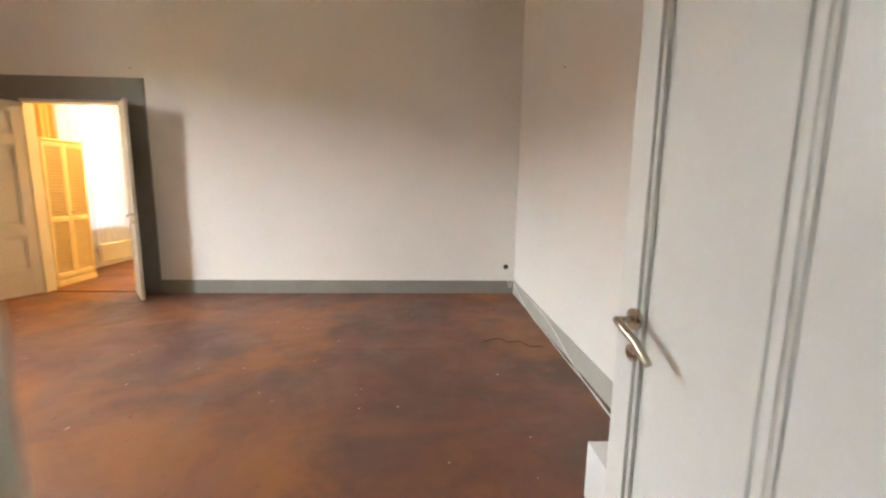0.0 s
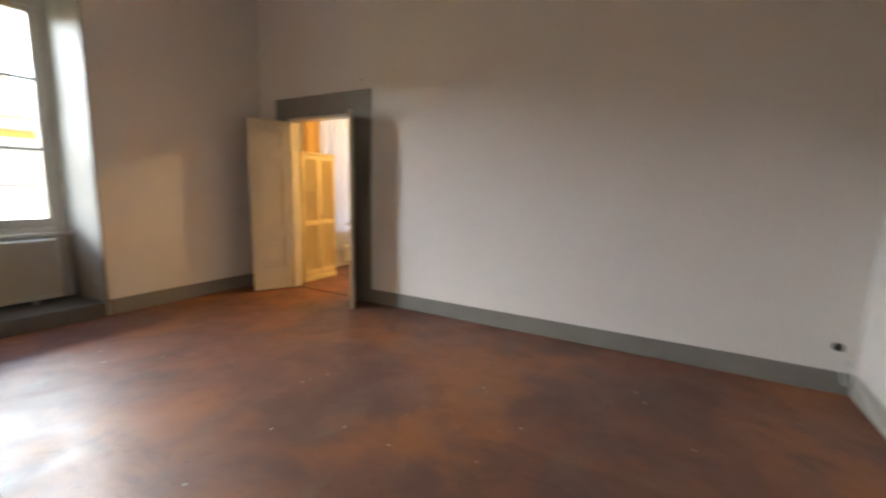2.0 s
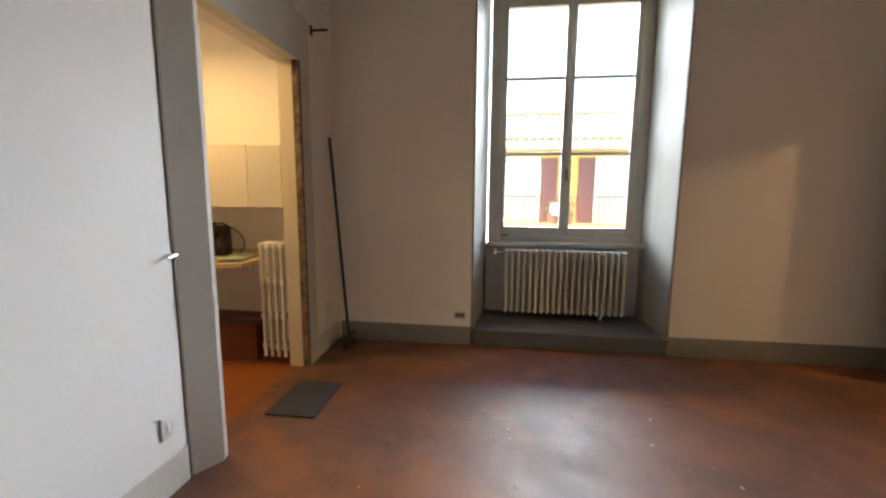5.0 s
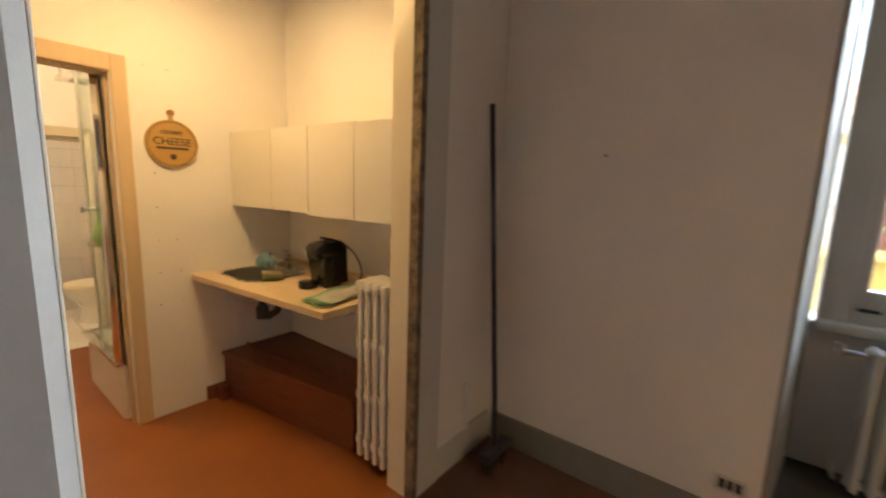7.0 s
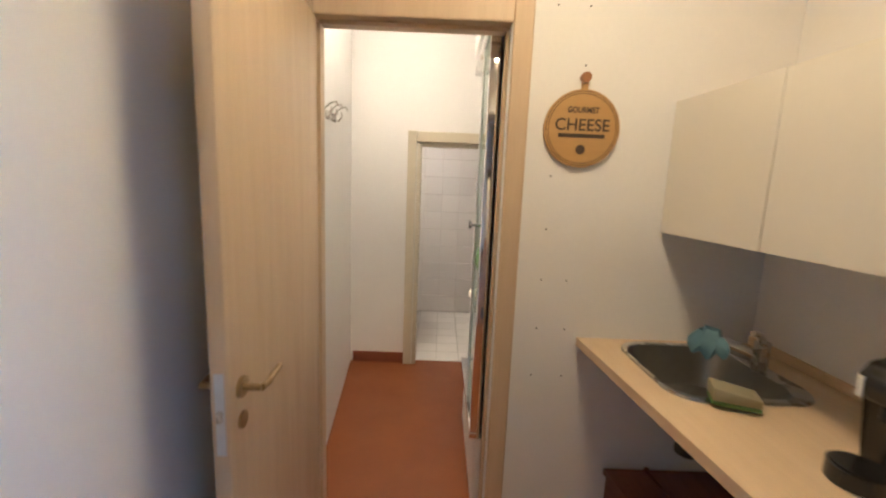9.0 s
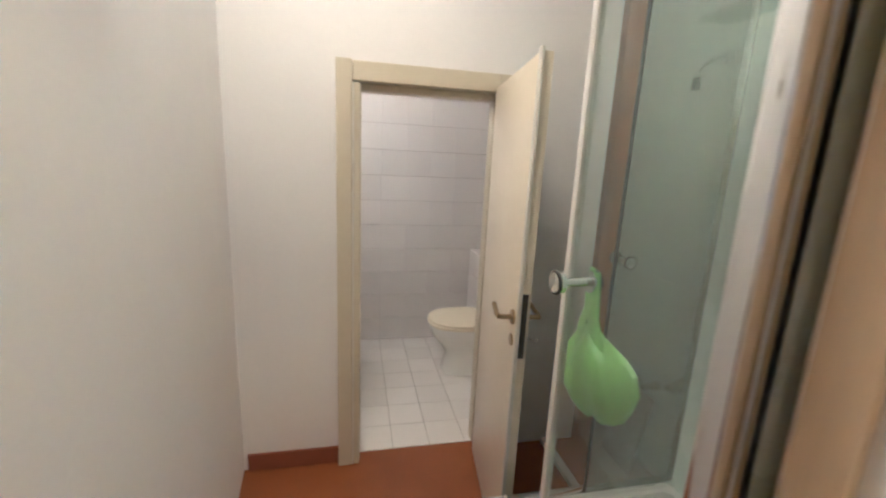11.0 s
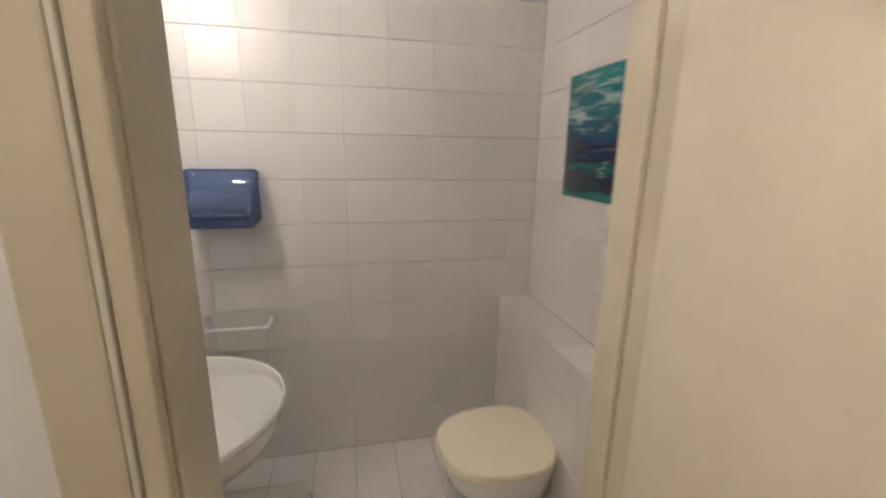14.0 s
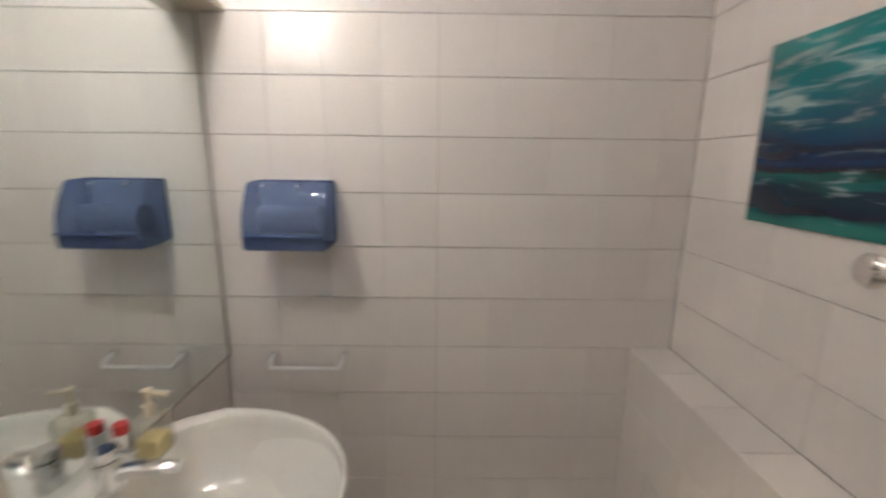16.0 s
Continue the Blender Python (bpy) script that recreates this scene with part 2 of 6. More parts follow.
M_BLUEP = surf("smoky_blue_plastic", (0.085, 0.125, 0.27), (0.075, 0.11, 0.24), 0.14, big=3, fine=40, bump=0.01)
M_SMOKE = pane_mat("smoky_blue_clear_plastic", (0.50, 0.58, 0.80), 0.07, 0.42, (0.15, 0.20, 0.36))
M_PAPER = surf("paper_roll", (0.55, 0.55, 0.55), (0.48, 0.48, 0.48), 0.9, big=6, fine=80)
M_GREENBAG = surf("green_bag", (0.38, 0.68, 0.20), (0.32, 0.61, 0.15), 0.35, big=6, fine=30, bump=0.25)
M_CLOTH = surf("blue_cloth", (0.15, 0.29, 0.38), (0.22, 0.37, 0.45), 0.95, big=8, fine=160, bump=0.4)
M_SCOUR = surf("green_scourer", (0.10, 0.20, 0.05), (0.14, 0.24, 0.07), 0.95, big=12, fine=160, bump=0.5)
M_SPONGE = surf("worn_foam", (0.30, 0.27, 0.17), (0.24, 0.22, 0.13), 0.95, big=12, fine=160, bump=0.5)
M_BOARD = surf("printed_wood_disc", (0.50, 0.31, 0.10), (0.44, 0.26, 0.08), 0.45, big=4, fine=50, bump=0.05, stretch=(1, 1, 6))
M_INK = surf("dark_print", (0.05, 0.032, 0.02), (0.07, 0.045, 0.03), 0.5, big=6, fine=60)
M_CURTAIN = bpy.data.materials.new("sheer_curtain")
M_CURTAIN.use_nodes = True
_b = M_CURTAIN.node_tree.nodes["Principled BSDF"]
_b.inputs["Base Color"].default_value, _b.inputs["Roughness"].default_value = (0.46, 0.48, 0.54, 1), 0.9
_b.inputs["Transmission Weight"].default_value = 0.0
_tl = M_CURTAIN.node_tree.nodes.new("ShaderNodeBsdfTranslucent")
_tl.inputs[0].default_value = (0.62, 0.68, 0.78, 1)
_ms = M_CURTAIN.node_tree.nodes.new("ShaderNodeMixShader")
_ms.inputs[0].default_value = 0.07
M_CURTAIN.node_tree.links.new(_b.outputs[0], _ms.inputs[1])
M_CURTAIN.node_tree.links.new(_tl.outputs[0], _ms.inputs[2])
M_CURTAIN.node_tree.links.new(_ms.outputs[0], M_CURTAIN.node_tree.nodes["Material Output"].inputs[0])
M_LOUVRE = surf("cream_louvre", (0.80, 0.68, 0.40), (0.76, 0.63, 0.36), 0.45, big=2, fine=30, bump=0.06)
M_DRAPE = surf("ochre_drape", (0.55, 0.38, 0.18), (0.48, 0.32, 0.15), 0.9, big=3, fine=80, bump=0.3, stretch=(5, 5, 0.5))
M_GLASS = pane_mat("window_glass", (0.97, 0.98, 0.97), 0.06)
M_SHOWER = pane_mat("shower_glass", (0.93, 0.97, 0.955), 0.07, 0.08, (0.62, 0.70, 0.68))
M_FROST = surf("green_frosted_panel", (0.66, 0.74, 0.71), (0.62, 0.70, 0.67), 0.25, big=1.5, fine=20, bump=0.0)
M_MIRROR = surf("mirror", (0.84, 0.88, 0.86), (0.84, 0.88, 0.86), 0.02, 1.0, big=2, fine=10, bump=0.0, rough_var=0.01)
M_TERRA = surf("terracotta_tile", (0.26, 0.085, 0.04), (0.21, 0.07, 0.034), 0.5, big=5, fine=60)
M_POST = surf("orange_wood", (0.36, 0.17, 0.055), (0.29, 0.13, 0.045), 0.5, big=3, fine=40, bump=0.1, stretch=(6, 6, 0.6))
M_SLATE = surf("grey_stone_sill", (0.12, 0.12, 0.125), (0.09, 0.09, 0.095), 0.5, big=3, fine=50, bump=0.15)

# ---------------------------------------------------------------- helpers for shapes
def box(bm, x0, x1, y0, y1, z0, z1, bevel=0.0):
    r = bmesh.ops.create_cube(bm, size=1.0, matrix=Matrix.Translation(((x0 + x1) / 2, (y0 + y1) / 2, (z0 + z1) / 2)) @ Matrix.Diagonal((abs(x1 - x0), abs(y1 - y0), abs(z1 - z0), 1)))
    if bevel:
        edges = list({e for v in r["verts"] for e in v.link_edges})
        bmesh.ops.bevel(bm, geom=edges, offset=bevel, segments=2, profile=0.5, affect="EDGES")
    return bm


def boxes(*rows, bevel=0.0):
    bm = bmesh.new()
    for r in rows:
        box(bm, *r, bevel=bevel)
    return bm


def tube(bm, a, b, r, r2=None, seg=16):
    a, b = Vector(a), Vector(b)
    d = b - a
    m = Matrix.Translation((a + b) / 2) @ d.to_track_quat("Z", "Y").to_matrix().to_4x4()
    bmesh.ops.create_cone(bm, cap_ends=True, segments=seg, radius1=r, radius2=r if r2 is None else r2, depth=d.length, matrix=m)
    return bm


def tubes(*rows, seg=16):
    bm = bmesh.new()
    for a, b, r in rows:
        tube(bm, a, b, r, seg=seg)
    return bm


def bent(bm, pts, r, seg=10):
    """A round bar along a line of points, with ball joints."""
    for a, b in zip(pts, pts[1:]):
        tube(bm, a, b, r, seg=seg)
    for p in pts[1:-1]:
        bmesh.ops.create_uvsphere(bm, u_segments=seg, v_segments=6, radius=r, matrix=Matrix.Translation(p))
    return bm


def prism(bm, pts, z0, z1):
    lo = [bm.verts.new((x, y, z0)) for x, y in pts]
    hi = [bm.verts.new((x, y, z1)) for x, y in pts]
    n = len(pts)
    bm.faces.new(list(reversed(lo)))
    bm.faces.new(hi)
    for i in range(n):
        bm.faces.new((lo[i], lo[(i + 1) % n], hi[(i + 1) % n], hi[i]))
    return bm


def lathe(bm, profile, centre, seg=24, sx=1.0, sy=1.0):
    """Rings of (radius, z) round an upright axis."""
    rings = []
    for r, z in profile:
        rings.append([bm.verts.new((centre[0] + sx * r * math.cos(2 * math.pi * k / seg), centre[1] + sy * r * math.sin(2 * math.pi * k / seg), centre[2] + z)) for k in range(seg)])
    for a, b in zip(rings, rings[1:]):
        for k in range(seg):
            bm.faces.new((a[k], a[(k + 1) % seg], b[(k + 1) % seg], b[k]))
    bm.faces.new(list(reversed(rings[0])))
    bm.faces.new(rings[-1])
    return bm


def smooth(ob, angle=40):
    for p in ob.data.polygons:
        p.use_smooth = True
    ob.data.set_sharp_from_angle(angle=radians(angle))
    return ob


def thing(name, base, label, category, group="", kind=""):
    e = new(name)
    e.empty_display_size = 0.1
    e.location = base
    return tagged(e, label, category, group, kind)


def part(name, bm, material, parent=None, label="", soft=True):
    bmesh.ops.recalc_face_normals(bm, faces=bm.faces)
    me = bpy.data.meshes.new(name)
    bm.to_mesh(me)
    bm.free()
    me.materials.append(material)
    ob = new(name, me)
    if parent is not None:
        ob.parent = parent
        root, off = parent, Vector((0, 0, 0))
        while root is not None:
            off += root.location
            root = root.parent
        ob.location = -off
    if soft:
        smooth(ob)
    if label:
        ob["label"] = label
    return ob


def solo(name, bm, material, label, category="", kind="", group=""):
    return tagged(part(name, bm, material), label, category, group, kind)


def setting(name, bm, material, label):
    return tagged(part(name, bm, material, soft=False), label, "", "", "structure")


# ---------------------------------------------------------------- plan (metres)
XW, XE, YS, YN = -5.57, 1.48, 0.54, 5.94          # main room
ND0, ND1, NDH = -4.95, -3.70, 2.53                # door to the north room
KO0, KO1, KOH = -4.85, -3.63, 2.50                # opening to the kitchen
SD0, SD1, SDH = -0.125, 0.82, 2.45                 # entrance door
KW, KE, KS = -5.27, -3.30, -1.09                  # kitchen
KD0, KD1, KDH = -4.20, -3.45, 2.13                # kitchen to hall door
BN, BS, BW, BE = -2.79, -4.245, -4.895, -3.146    # bath
BD0, BD1, BDH = -4.43, -3.75, 1.86                # bath door
H = 4.4

setting("floor_main", boxes((-6.6, 1.7, 0.52, 9.6, -0.12, 0.0)), M_FLOOR, "worn polished terracotta floor of the large room")
setting("floor_kitchen", boxes((-5.5, -3.05, BN - 0.05, 0.52, -0.12, 0.0)), M_FLOORK, "plain orange-brown kitchen and hall floor")
setting("floor_nook", boxes((-5.5, -4.99, -3.2, BN - 0.05, -0.12, 0.0)), M_FLOORK, "orange-brown floor of the nook")
setting("floor_lobby", boxes((-3.05, 1.7, -1.4, 0.52, -0.12, -0.001)), M_FLOOR, "terracotta floor of the entrance lobby")

setting("wall_north", boxes((-6.5, ND0, YN, YN + 0.16, 0, H), (ND1, 1.6, YN, YN + 0.16, 0, H), (ND0, ND1, YN, YN + 0.16, NDH, H)), M_WALL, "plain off-white plaster wall with faint marks")
setting("wall_east", boxes((XE, XE + 0.15, -1.4, YN, 0, H)), M_WALL, "plain off-white plaster wall")
bm = boxes((-6.5, XW, -1.4, 1.97, 0, H), (-6.5, XW, 3.78, 7.05, 0, H), (-6.5, XW, 8.75, 9.6, 0, H), (-6.5, XW, 7.05, 8.75, 0, 0.75), (-6.5, XW, 7.05, 8.75, 3.4, H), (-6.5, XW, 1.97, 3.78, 3.56, H), (-6.5, -6.27, 2.08, 3.72, 0, 0.93))
prism(bm, [(XW, 1.97), (-6.5, 2.10), (-6.5, 1.97)], 0, 3.56)
prism(bm, [(XW, 3.78), (-6.5, 3.78), (-6.5, 3.70)], 0, 3.56)
setting("wall_west", bm, M_WALL, "thick off-white plaster wall with a deep window niche")
setting("wall_south", boxes((KO1, SD0, YS - 0.12, YS, 0, H), (SD1, XE, YS - 0.12, YS, 0, H), (SD0, SD1, YS - 0.12, YS, SDH, H), (KO0, KO1, YS - 0.12, YS, KOH, H), (XW, KO0, YS - 0.06, 0.62, 0, H)), M_WALL, "off-white partition wall with two openings")
setting("ceiling_main", boxes((-6.6, 1.7, YS - 0.12, 9.6, H, H + 0.2)), M_CEIL, "high white plaster ceiling")
setting("wall_north_room_end", boxes((-6.5, 1.6, 9.45, 9.6, 0, H)), M_WALL, "off-white wall of the next room")
setting("wall_north_room_east", boxes((-1.4, -1.25, YN + 0.16, 9.45, 0, H)), M_WALL, "off-white wall of the next room")

setting("wall_kitchen_west", boxes((-5.45, KW, -3.2, YS - 0.06, 0, 3.0)), M_WALLK, "white plaster kitchen wall")
setting("wall_kitchen_east", boxes((KE, KE + 0.12, KS, YS - 0.12, 0, 3.0)), M_WALLK, "white plaster kitchen wall")
setting("wall_kitchen_south", boxes((KW, KD0, KS - 0.10, KS, 0, 3.0), (KD1, KE + 0.12, KS - 0.10, KS, 0, 3.0), (KD0, KD1, KS - 0.10, KS, KDH, 3.0)), M_WALLK, "white wall with drilled holes and a doorway")
bm = bmesh.new()
prism(bm, [(-3.40, KS - 0.10), (-3.24, BN), (-3.04, BN), (-3.04, KS - 0.10)], 0, 3.0)
setting("wall_hall_east", bm, M_WALLK, "white plaster hall wall")
setting("ceiling_kitchen", boxes((-5.5, -3.0, -4.5, YS - 0.12, 3.0, 3.1)), M_CEIL, "white kitchen ceiling")
setting("wall_bath_north", boxes((-4.99, BD0, BN - 0.10, BN, 0, 3.0), (BD1, -3.0, BN - 0.10, BN, 0, 3.0), (BD0, BD1, BN - 0.10, BN, BDH, 3.0)), M_WALLK, "white plaster wall with the bathroom door")
setting("wall_bath_west", boxes((-4.995, BW - 0.012, BS - 0.15, BN - 0.10, -0.1, 3.0)), M_GROUTW, "tiled bathroom wall")
setting("wall_bath_south", boxes((-4.995, -3.0, BS - 0.15, BS - 0.012, -0.1, 3.0)), M_GROUTW, "tiled bathroom wall")
setting("wall_bath_east", boxes((BE + 0.012, -3.0, BS - 0.012, BN - 0.10, -0.1, 3.0)), M_GROUTW, "tiled bathroom wall")
setting("floor_bath", boxes((BW - 0.012, BE + 0.1, BS - 0.1, BN - 0.05, -0.12, -0.008)), M_GROUT, "grouted bathroom floor")
setting("wall_nook", boxes((-5.45, -4.99, -3.2, -3.0, 0, 3.0)), M_WALLK, "white wall at the back of the nook")
setting("wall_lobby", boxes((-3.05, 1.6, -1.4, -1.28, 0, H), (KE + 0.12, KE + 0.25, -1.28, YS - 0.12, 0, H)), M_WALL, "plain lobby wall")
setting("ceiling_lobby", boxes((-3.05, 1.6, -1.4, YS - 0.12, H, H + 0.1)), M_CEIL, "white lobby ceiling")

# skirtings and painted surrounds
SK = 0.185
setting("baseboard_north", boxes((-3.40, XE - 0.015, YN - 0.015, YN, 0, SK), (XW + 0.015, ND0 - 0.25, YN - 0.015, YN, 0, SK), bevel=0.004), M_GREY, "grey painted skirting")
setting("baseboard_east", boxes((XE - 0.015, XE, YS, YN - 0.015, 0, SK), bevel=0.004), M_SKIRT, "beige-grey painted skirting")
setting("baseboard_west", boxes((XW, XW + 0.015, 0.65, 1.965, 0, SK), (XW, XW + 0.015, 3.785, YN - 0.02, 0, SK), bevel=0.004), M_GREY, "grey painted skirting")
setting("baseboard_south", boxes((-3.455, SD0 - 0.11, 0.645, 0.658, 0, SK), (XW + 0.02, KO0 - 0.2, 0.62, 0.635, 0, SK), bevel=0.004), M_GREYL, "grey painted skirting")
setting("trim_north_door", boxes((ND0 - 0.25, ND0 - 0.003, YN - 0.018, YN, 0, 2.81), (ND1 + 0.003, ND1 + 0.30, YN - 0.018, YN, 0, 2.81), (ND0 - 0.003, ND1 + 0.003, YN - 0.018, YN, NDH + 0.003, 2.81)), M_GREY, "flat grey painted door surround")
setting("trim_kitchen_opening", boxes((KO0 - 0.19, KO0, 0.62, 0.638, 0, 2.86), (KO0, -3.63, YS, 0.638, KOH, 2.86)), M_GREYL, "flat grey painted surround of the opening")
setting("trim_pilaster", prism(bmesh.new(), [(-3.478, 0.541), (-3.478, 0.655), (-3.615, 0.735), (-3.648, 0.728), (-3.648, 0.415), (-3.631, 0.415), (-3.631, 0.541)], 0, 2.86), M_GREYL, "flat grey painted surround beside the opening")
setting("trim_edge", boxes((-3.656, -3.649, YS - 0.12, 0.728, 0, KOH - 0.003), bevel=0.002), M_DOORC, "cream inner edge of the opening")
setting("wall_partition", boxes((-3.465, SD0 - 0.11, YS, 0.645, 0, 2.39)), M_PANELW, "white painted partition panel")
setting("trim_partition", boxes((-3.477, -3.466, YS + 0.002, 0.655, 0, H), bevel=0.004), M_GREY, "dark grey upright strip")
setting("trim_rail", boxes((-3.464, SD0 - 0.11, YS, 0.667, 2.392, 2.44), bevel=0.004), M_DOORW, "white horizontal rail on the partition")
setting("baseboard_kitchen", boxes((KW, -4.60, KS, KS + 0.012, 0, 0.10), bevel=0.003), M_TERRA, "red-brown tile skirting")
setting("baseboard_hall", boxes((-3.72 + 0.02, -3.26, BN, BN + 0.012, 0, 0.09), bevel=0.003), M_TERRA, "red-brown tile skirting with a white top edge")
setting("trim_niche_left", prism(bmesh.new(), [(XW + 0.006, 1.966), (XW + 0.006, 1.984), (-5.97, 2.040), (-5.97, 2.020)], 0.165, 3.55), M_GREY, "dark grey painted edge of the window niche")
setting("trim_niche_right", prism(bmesh.new(), [(XW + 0.006, 3.784), (-5.97, 3.748), (-5.97, 3.730), (XW + 0.006, 3.764)], 0.165, 3.55), M_GREY, "dark grey painted edge of the window niche")
setting("trim_reveal", prism(prism(boxes((-6.26, XW - 0.01, 2.0, 3.76, 3.545, 3.562)), [(-5.972, 2.020), (-5.972, 2.038), (-6.26, 2.078), (-6.26, 2.060)], 0.165, 3.545), [(-5.972, 3.750), (-6.26, 3.726), (-6.26, 3.708), (-5.972, 3.732)], 0.165, 3.545), M_REVEAL, "grey-beige painted lining of the window niche")
setting("trim_jamb", boxes((KO0 - 0.03, KO0 + 0.006, 0.588, 0.642, 0, KOH), bevel=0.002), M_CHIP, "chipped brown wooden edge of the opening")
setting("trim_jamb_inner", boxes((KO0 - 0.004, KO0 + 0.004, YS - 0.075, 0.587, 0, KOH), bevel=0.002), M_DOORC, "cream inner lining of the opening")
setting("plinth", boxes((-6.27, XW + 0.02, 2.0, 3.76, 0, 0.165), bevel=0.006), M_SLATE, "dark stone step in the window niche")
setting("threshold_north", boxes((ND0, ND1, YN + 0.05, YN + 0.075, 0, 0.006)), M_RUBBER, "dark threshold strip")

# ---------------------------------------------------------------- main room
def window_unit(name, x, y0, y1, z0, z1, bars, label):
    """A pair of casements with glazing bars in a fixed frame, in a wall that faces +x."""
    w = thing(name, (x, (y0 + y1) / 2, z0), label, "window", "", "structure")
    part("window_frame", boxes((x - 0.05, x + 0.05, y0, y0 + 0.12, z0, z1), (x - 0.05, x + 0.05, y1 - 0.12, y1, z0, z1), (x - 0.05, x + 0.05, y0 + 0.12, y1 - 0.12, z1 - 0.14, z1), (x - 0.05, x + 0.05, y0 + 0.12, y1 - 0.12, z0, z0 + 0.09), bevel=0.006), M_WINW, w)
    part("window_sill", boxes((x + 0.05, x + 0.14, y0, y1, z0 - 0.02, z0 + 0.025), bevel=0.008), M_WINW, w)
    mid = (y0 + y1) / 2
    for a, b in ((y0 + 0.12, mid), (mid, y1 - 0.12)):
        s = 0.052
        bm = boxes((x - 0.03, x + 0.035, a, a + s, z0 + 0.09, z1 - 0.14), (x - 0.03, x + 0.035, b - s, b, z0 + 0.09, z1 - 0.14), (x - 0.03, x + 0.035, a + s, b - s, z0 + 0.09, z0 + 0.185), (x - 0.03, x + 0.035, a + s, b - s, z1 - 0.20, z1 - 0.14), bevel=0.005)
        for z in bars:
            box(bm, x - 0.015, x + 0.02, a + s, b - s, z - 0.016, z + 0.016, 0.004)
        c = part("casement", bm, M_WINW, w)
        zs = [z0 + 0.185, *bars, z1 - 0.20]
        for q0, q1 in zip(zs, zs[1:]):
            g = part("pane", boxes((x - 0.002, x + 0.002, a + s - 0.004, b - s + 0.004, q0 + 0.012, q1 - 0.012)), M_GLASS, c)
            g.visible_shadow = False
    return w


win = window_unit("window_1", -6.30, 2.10, 3.72, 0.935, 3.58, (1.905, 2.68), "tall white two-leaf window with six panes in a deep niche")
part("espagnolette", tubes(((-6.25, 2.915, 1.0), (-6.25, 2.915, 3.3), 0.007)), M_WINW, win, "painted bolt rod")
part("bolt_handle", boxes((-6.262, -6.235, 2.90, 2.93, 1.62, 1.74), bevel=0.005), M_BRASS, win, "dull metal bolt handle")
part("hinge", boxes((-6.25, -6.235, 2.24, 2.32, 1.02, 1.035), bevel=0.003), M_RUBBER, win, "small dark catch")


def column_radiator(name, x, y0, y1, z0, z1, n, depth, label):
    """Tubular radiator along y: sections of three tubes with rounded heads."""
    base = thing(name, (x, (y0 + y1) / 2, z0), label, "radiator")
    step = (y1 - y0) / n
    bm = bmesh.new()
    r = step * 0.27
    for dx in (-depth / 2 + r, 0, depth / 2 - r):
        tube(bm, (x + dx, 0, z0 + 0.04), (x + dx, 0, z1 - 0.04), r, seg=10)
    for z in (z0 + 0.03, z1 - 0.03):
        tube(bm, (x - depth / 2 + r, 0, z), (x + depth / 2 - r, 0, z), step * 0.30, seg=10)
        for dx in (-depth / 2 + r, depth / 2 - r):
            bmesh.ops.create_uvsphere(bm, u_segments=10, v_segments=6, radius=step * 0.30, matrix=Matrix.Translation((x + dx, 0, z)))
        tube(bm, (x, -step / 2, z), (x, step / 2, z), step * 0.28, seg=10)
    first = part("section", bm, M_RAD, base)
    off = Vector(first.location)
    for k in range(n):
        o = first if k == 0 else first.copy()
        if k:
            scene.collection.objects.link(o)
        o.location = off + Vector((0, y0 + step * (k + 0.5), 0))
    return base


rad = column_radiator("radiator", -6.06, 2.27, 3.53, 0.21, 0.91, 20, 0.14, "white tubular radiator under the window")
part("valve", tubes(((-6.06, 2.16, 0.86), (-6.06, 2.28, 0.86), 0.012), ((-6.06, 2.18, 0.84), (-6.06, 2.18, 0.90), 0.018)), M_STEEL, rad)
part("foot", boxes((-6.09, -6.03, 3.28, 3.31, 0.165, 0.22), bevel=0.004), M_RAD, rad)
part("pipe", tubes(((-6.06, 2.24, 0.24), (-6.20, 2.24, 0.24), 0.012)), M_RAD, rad)


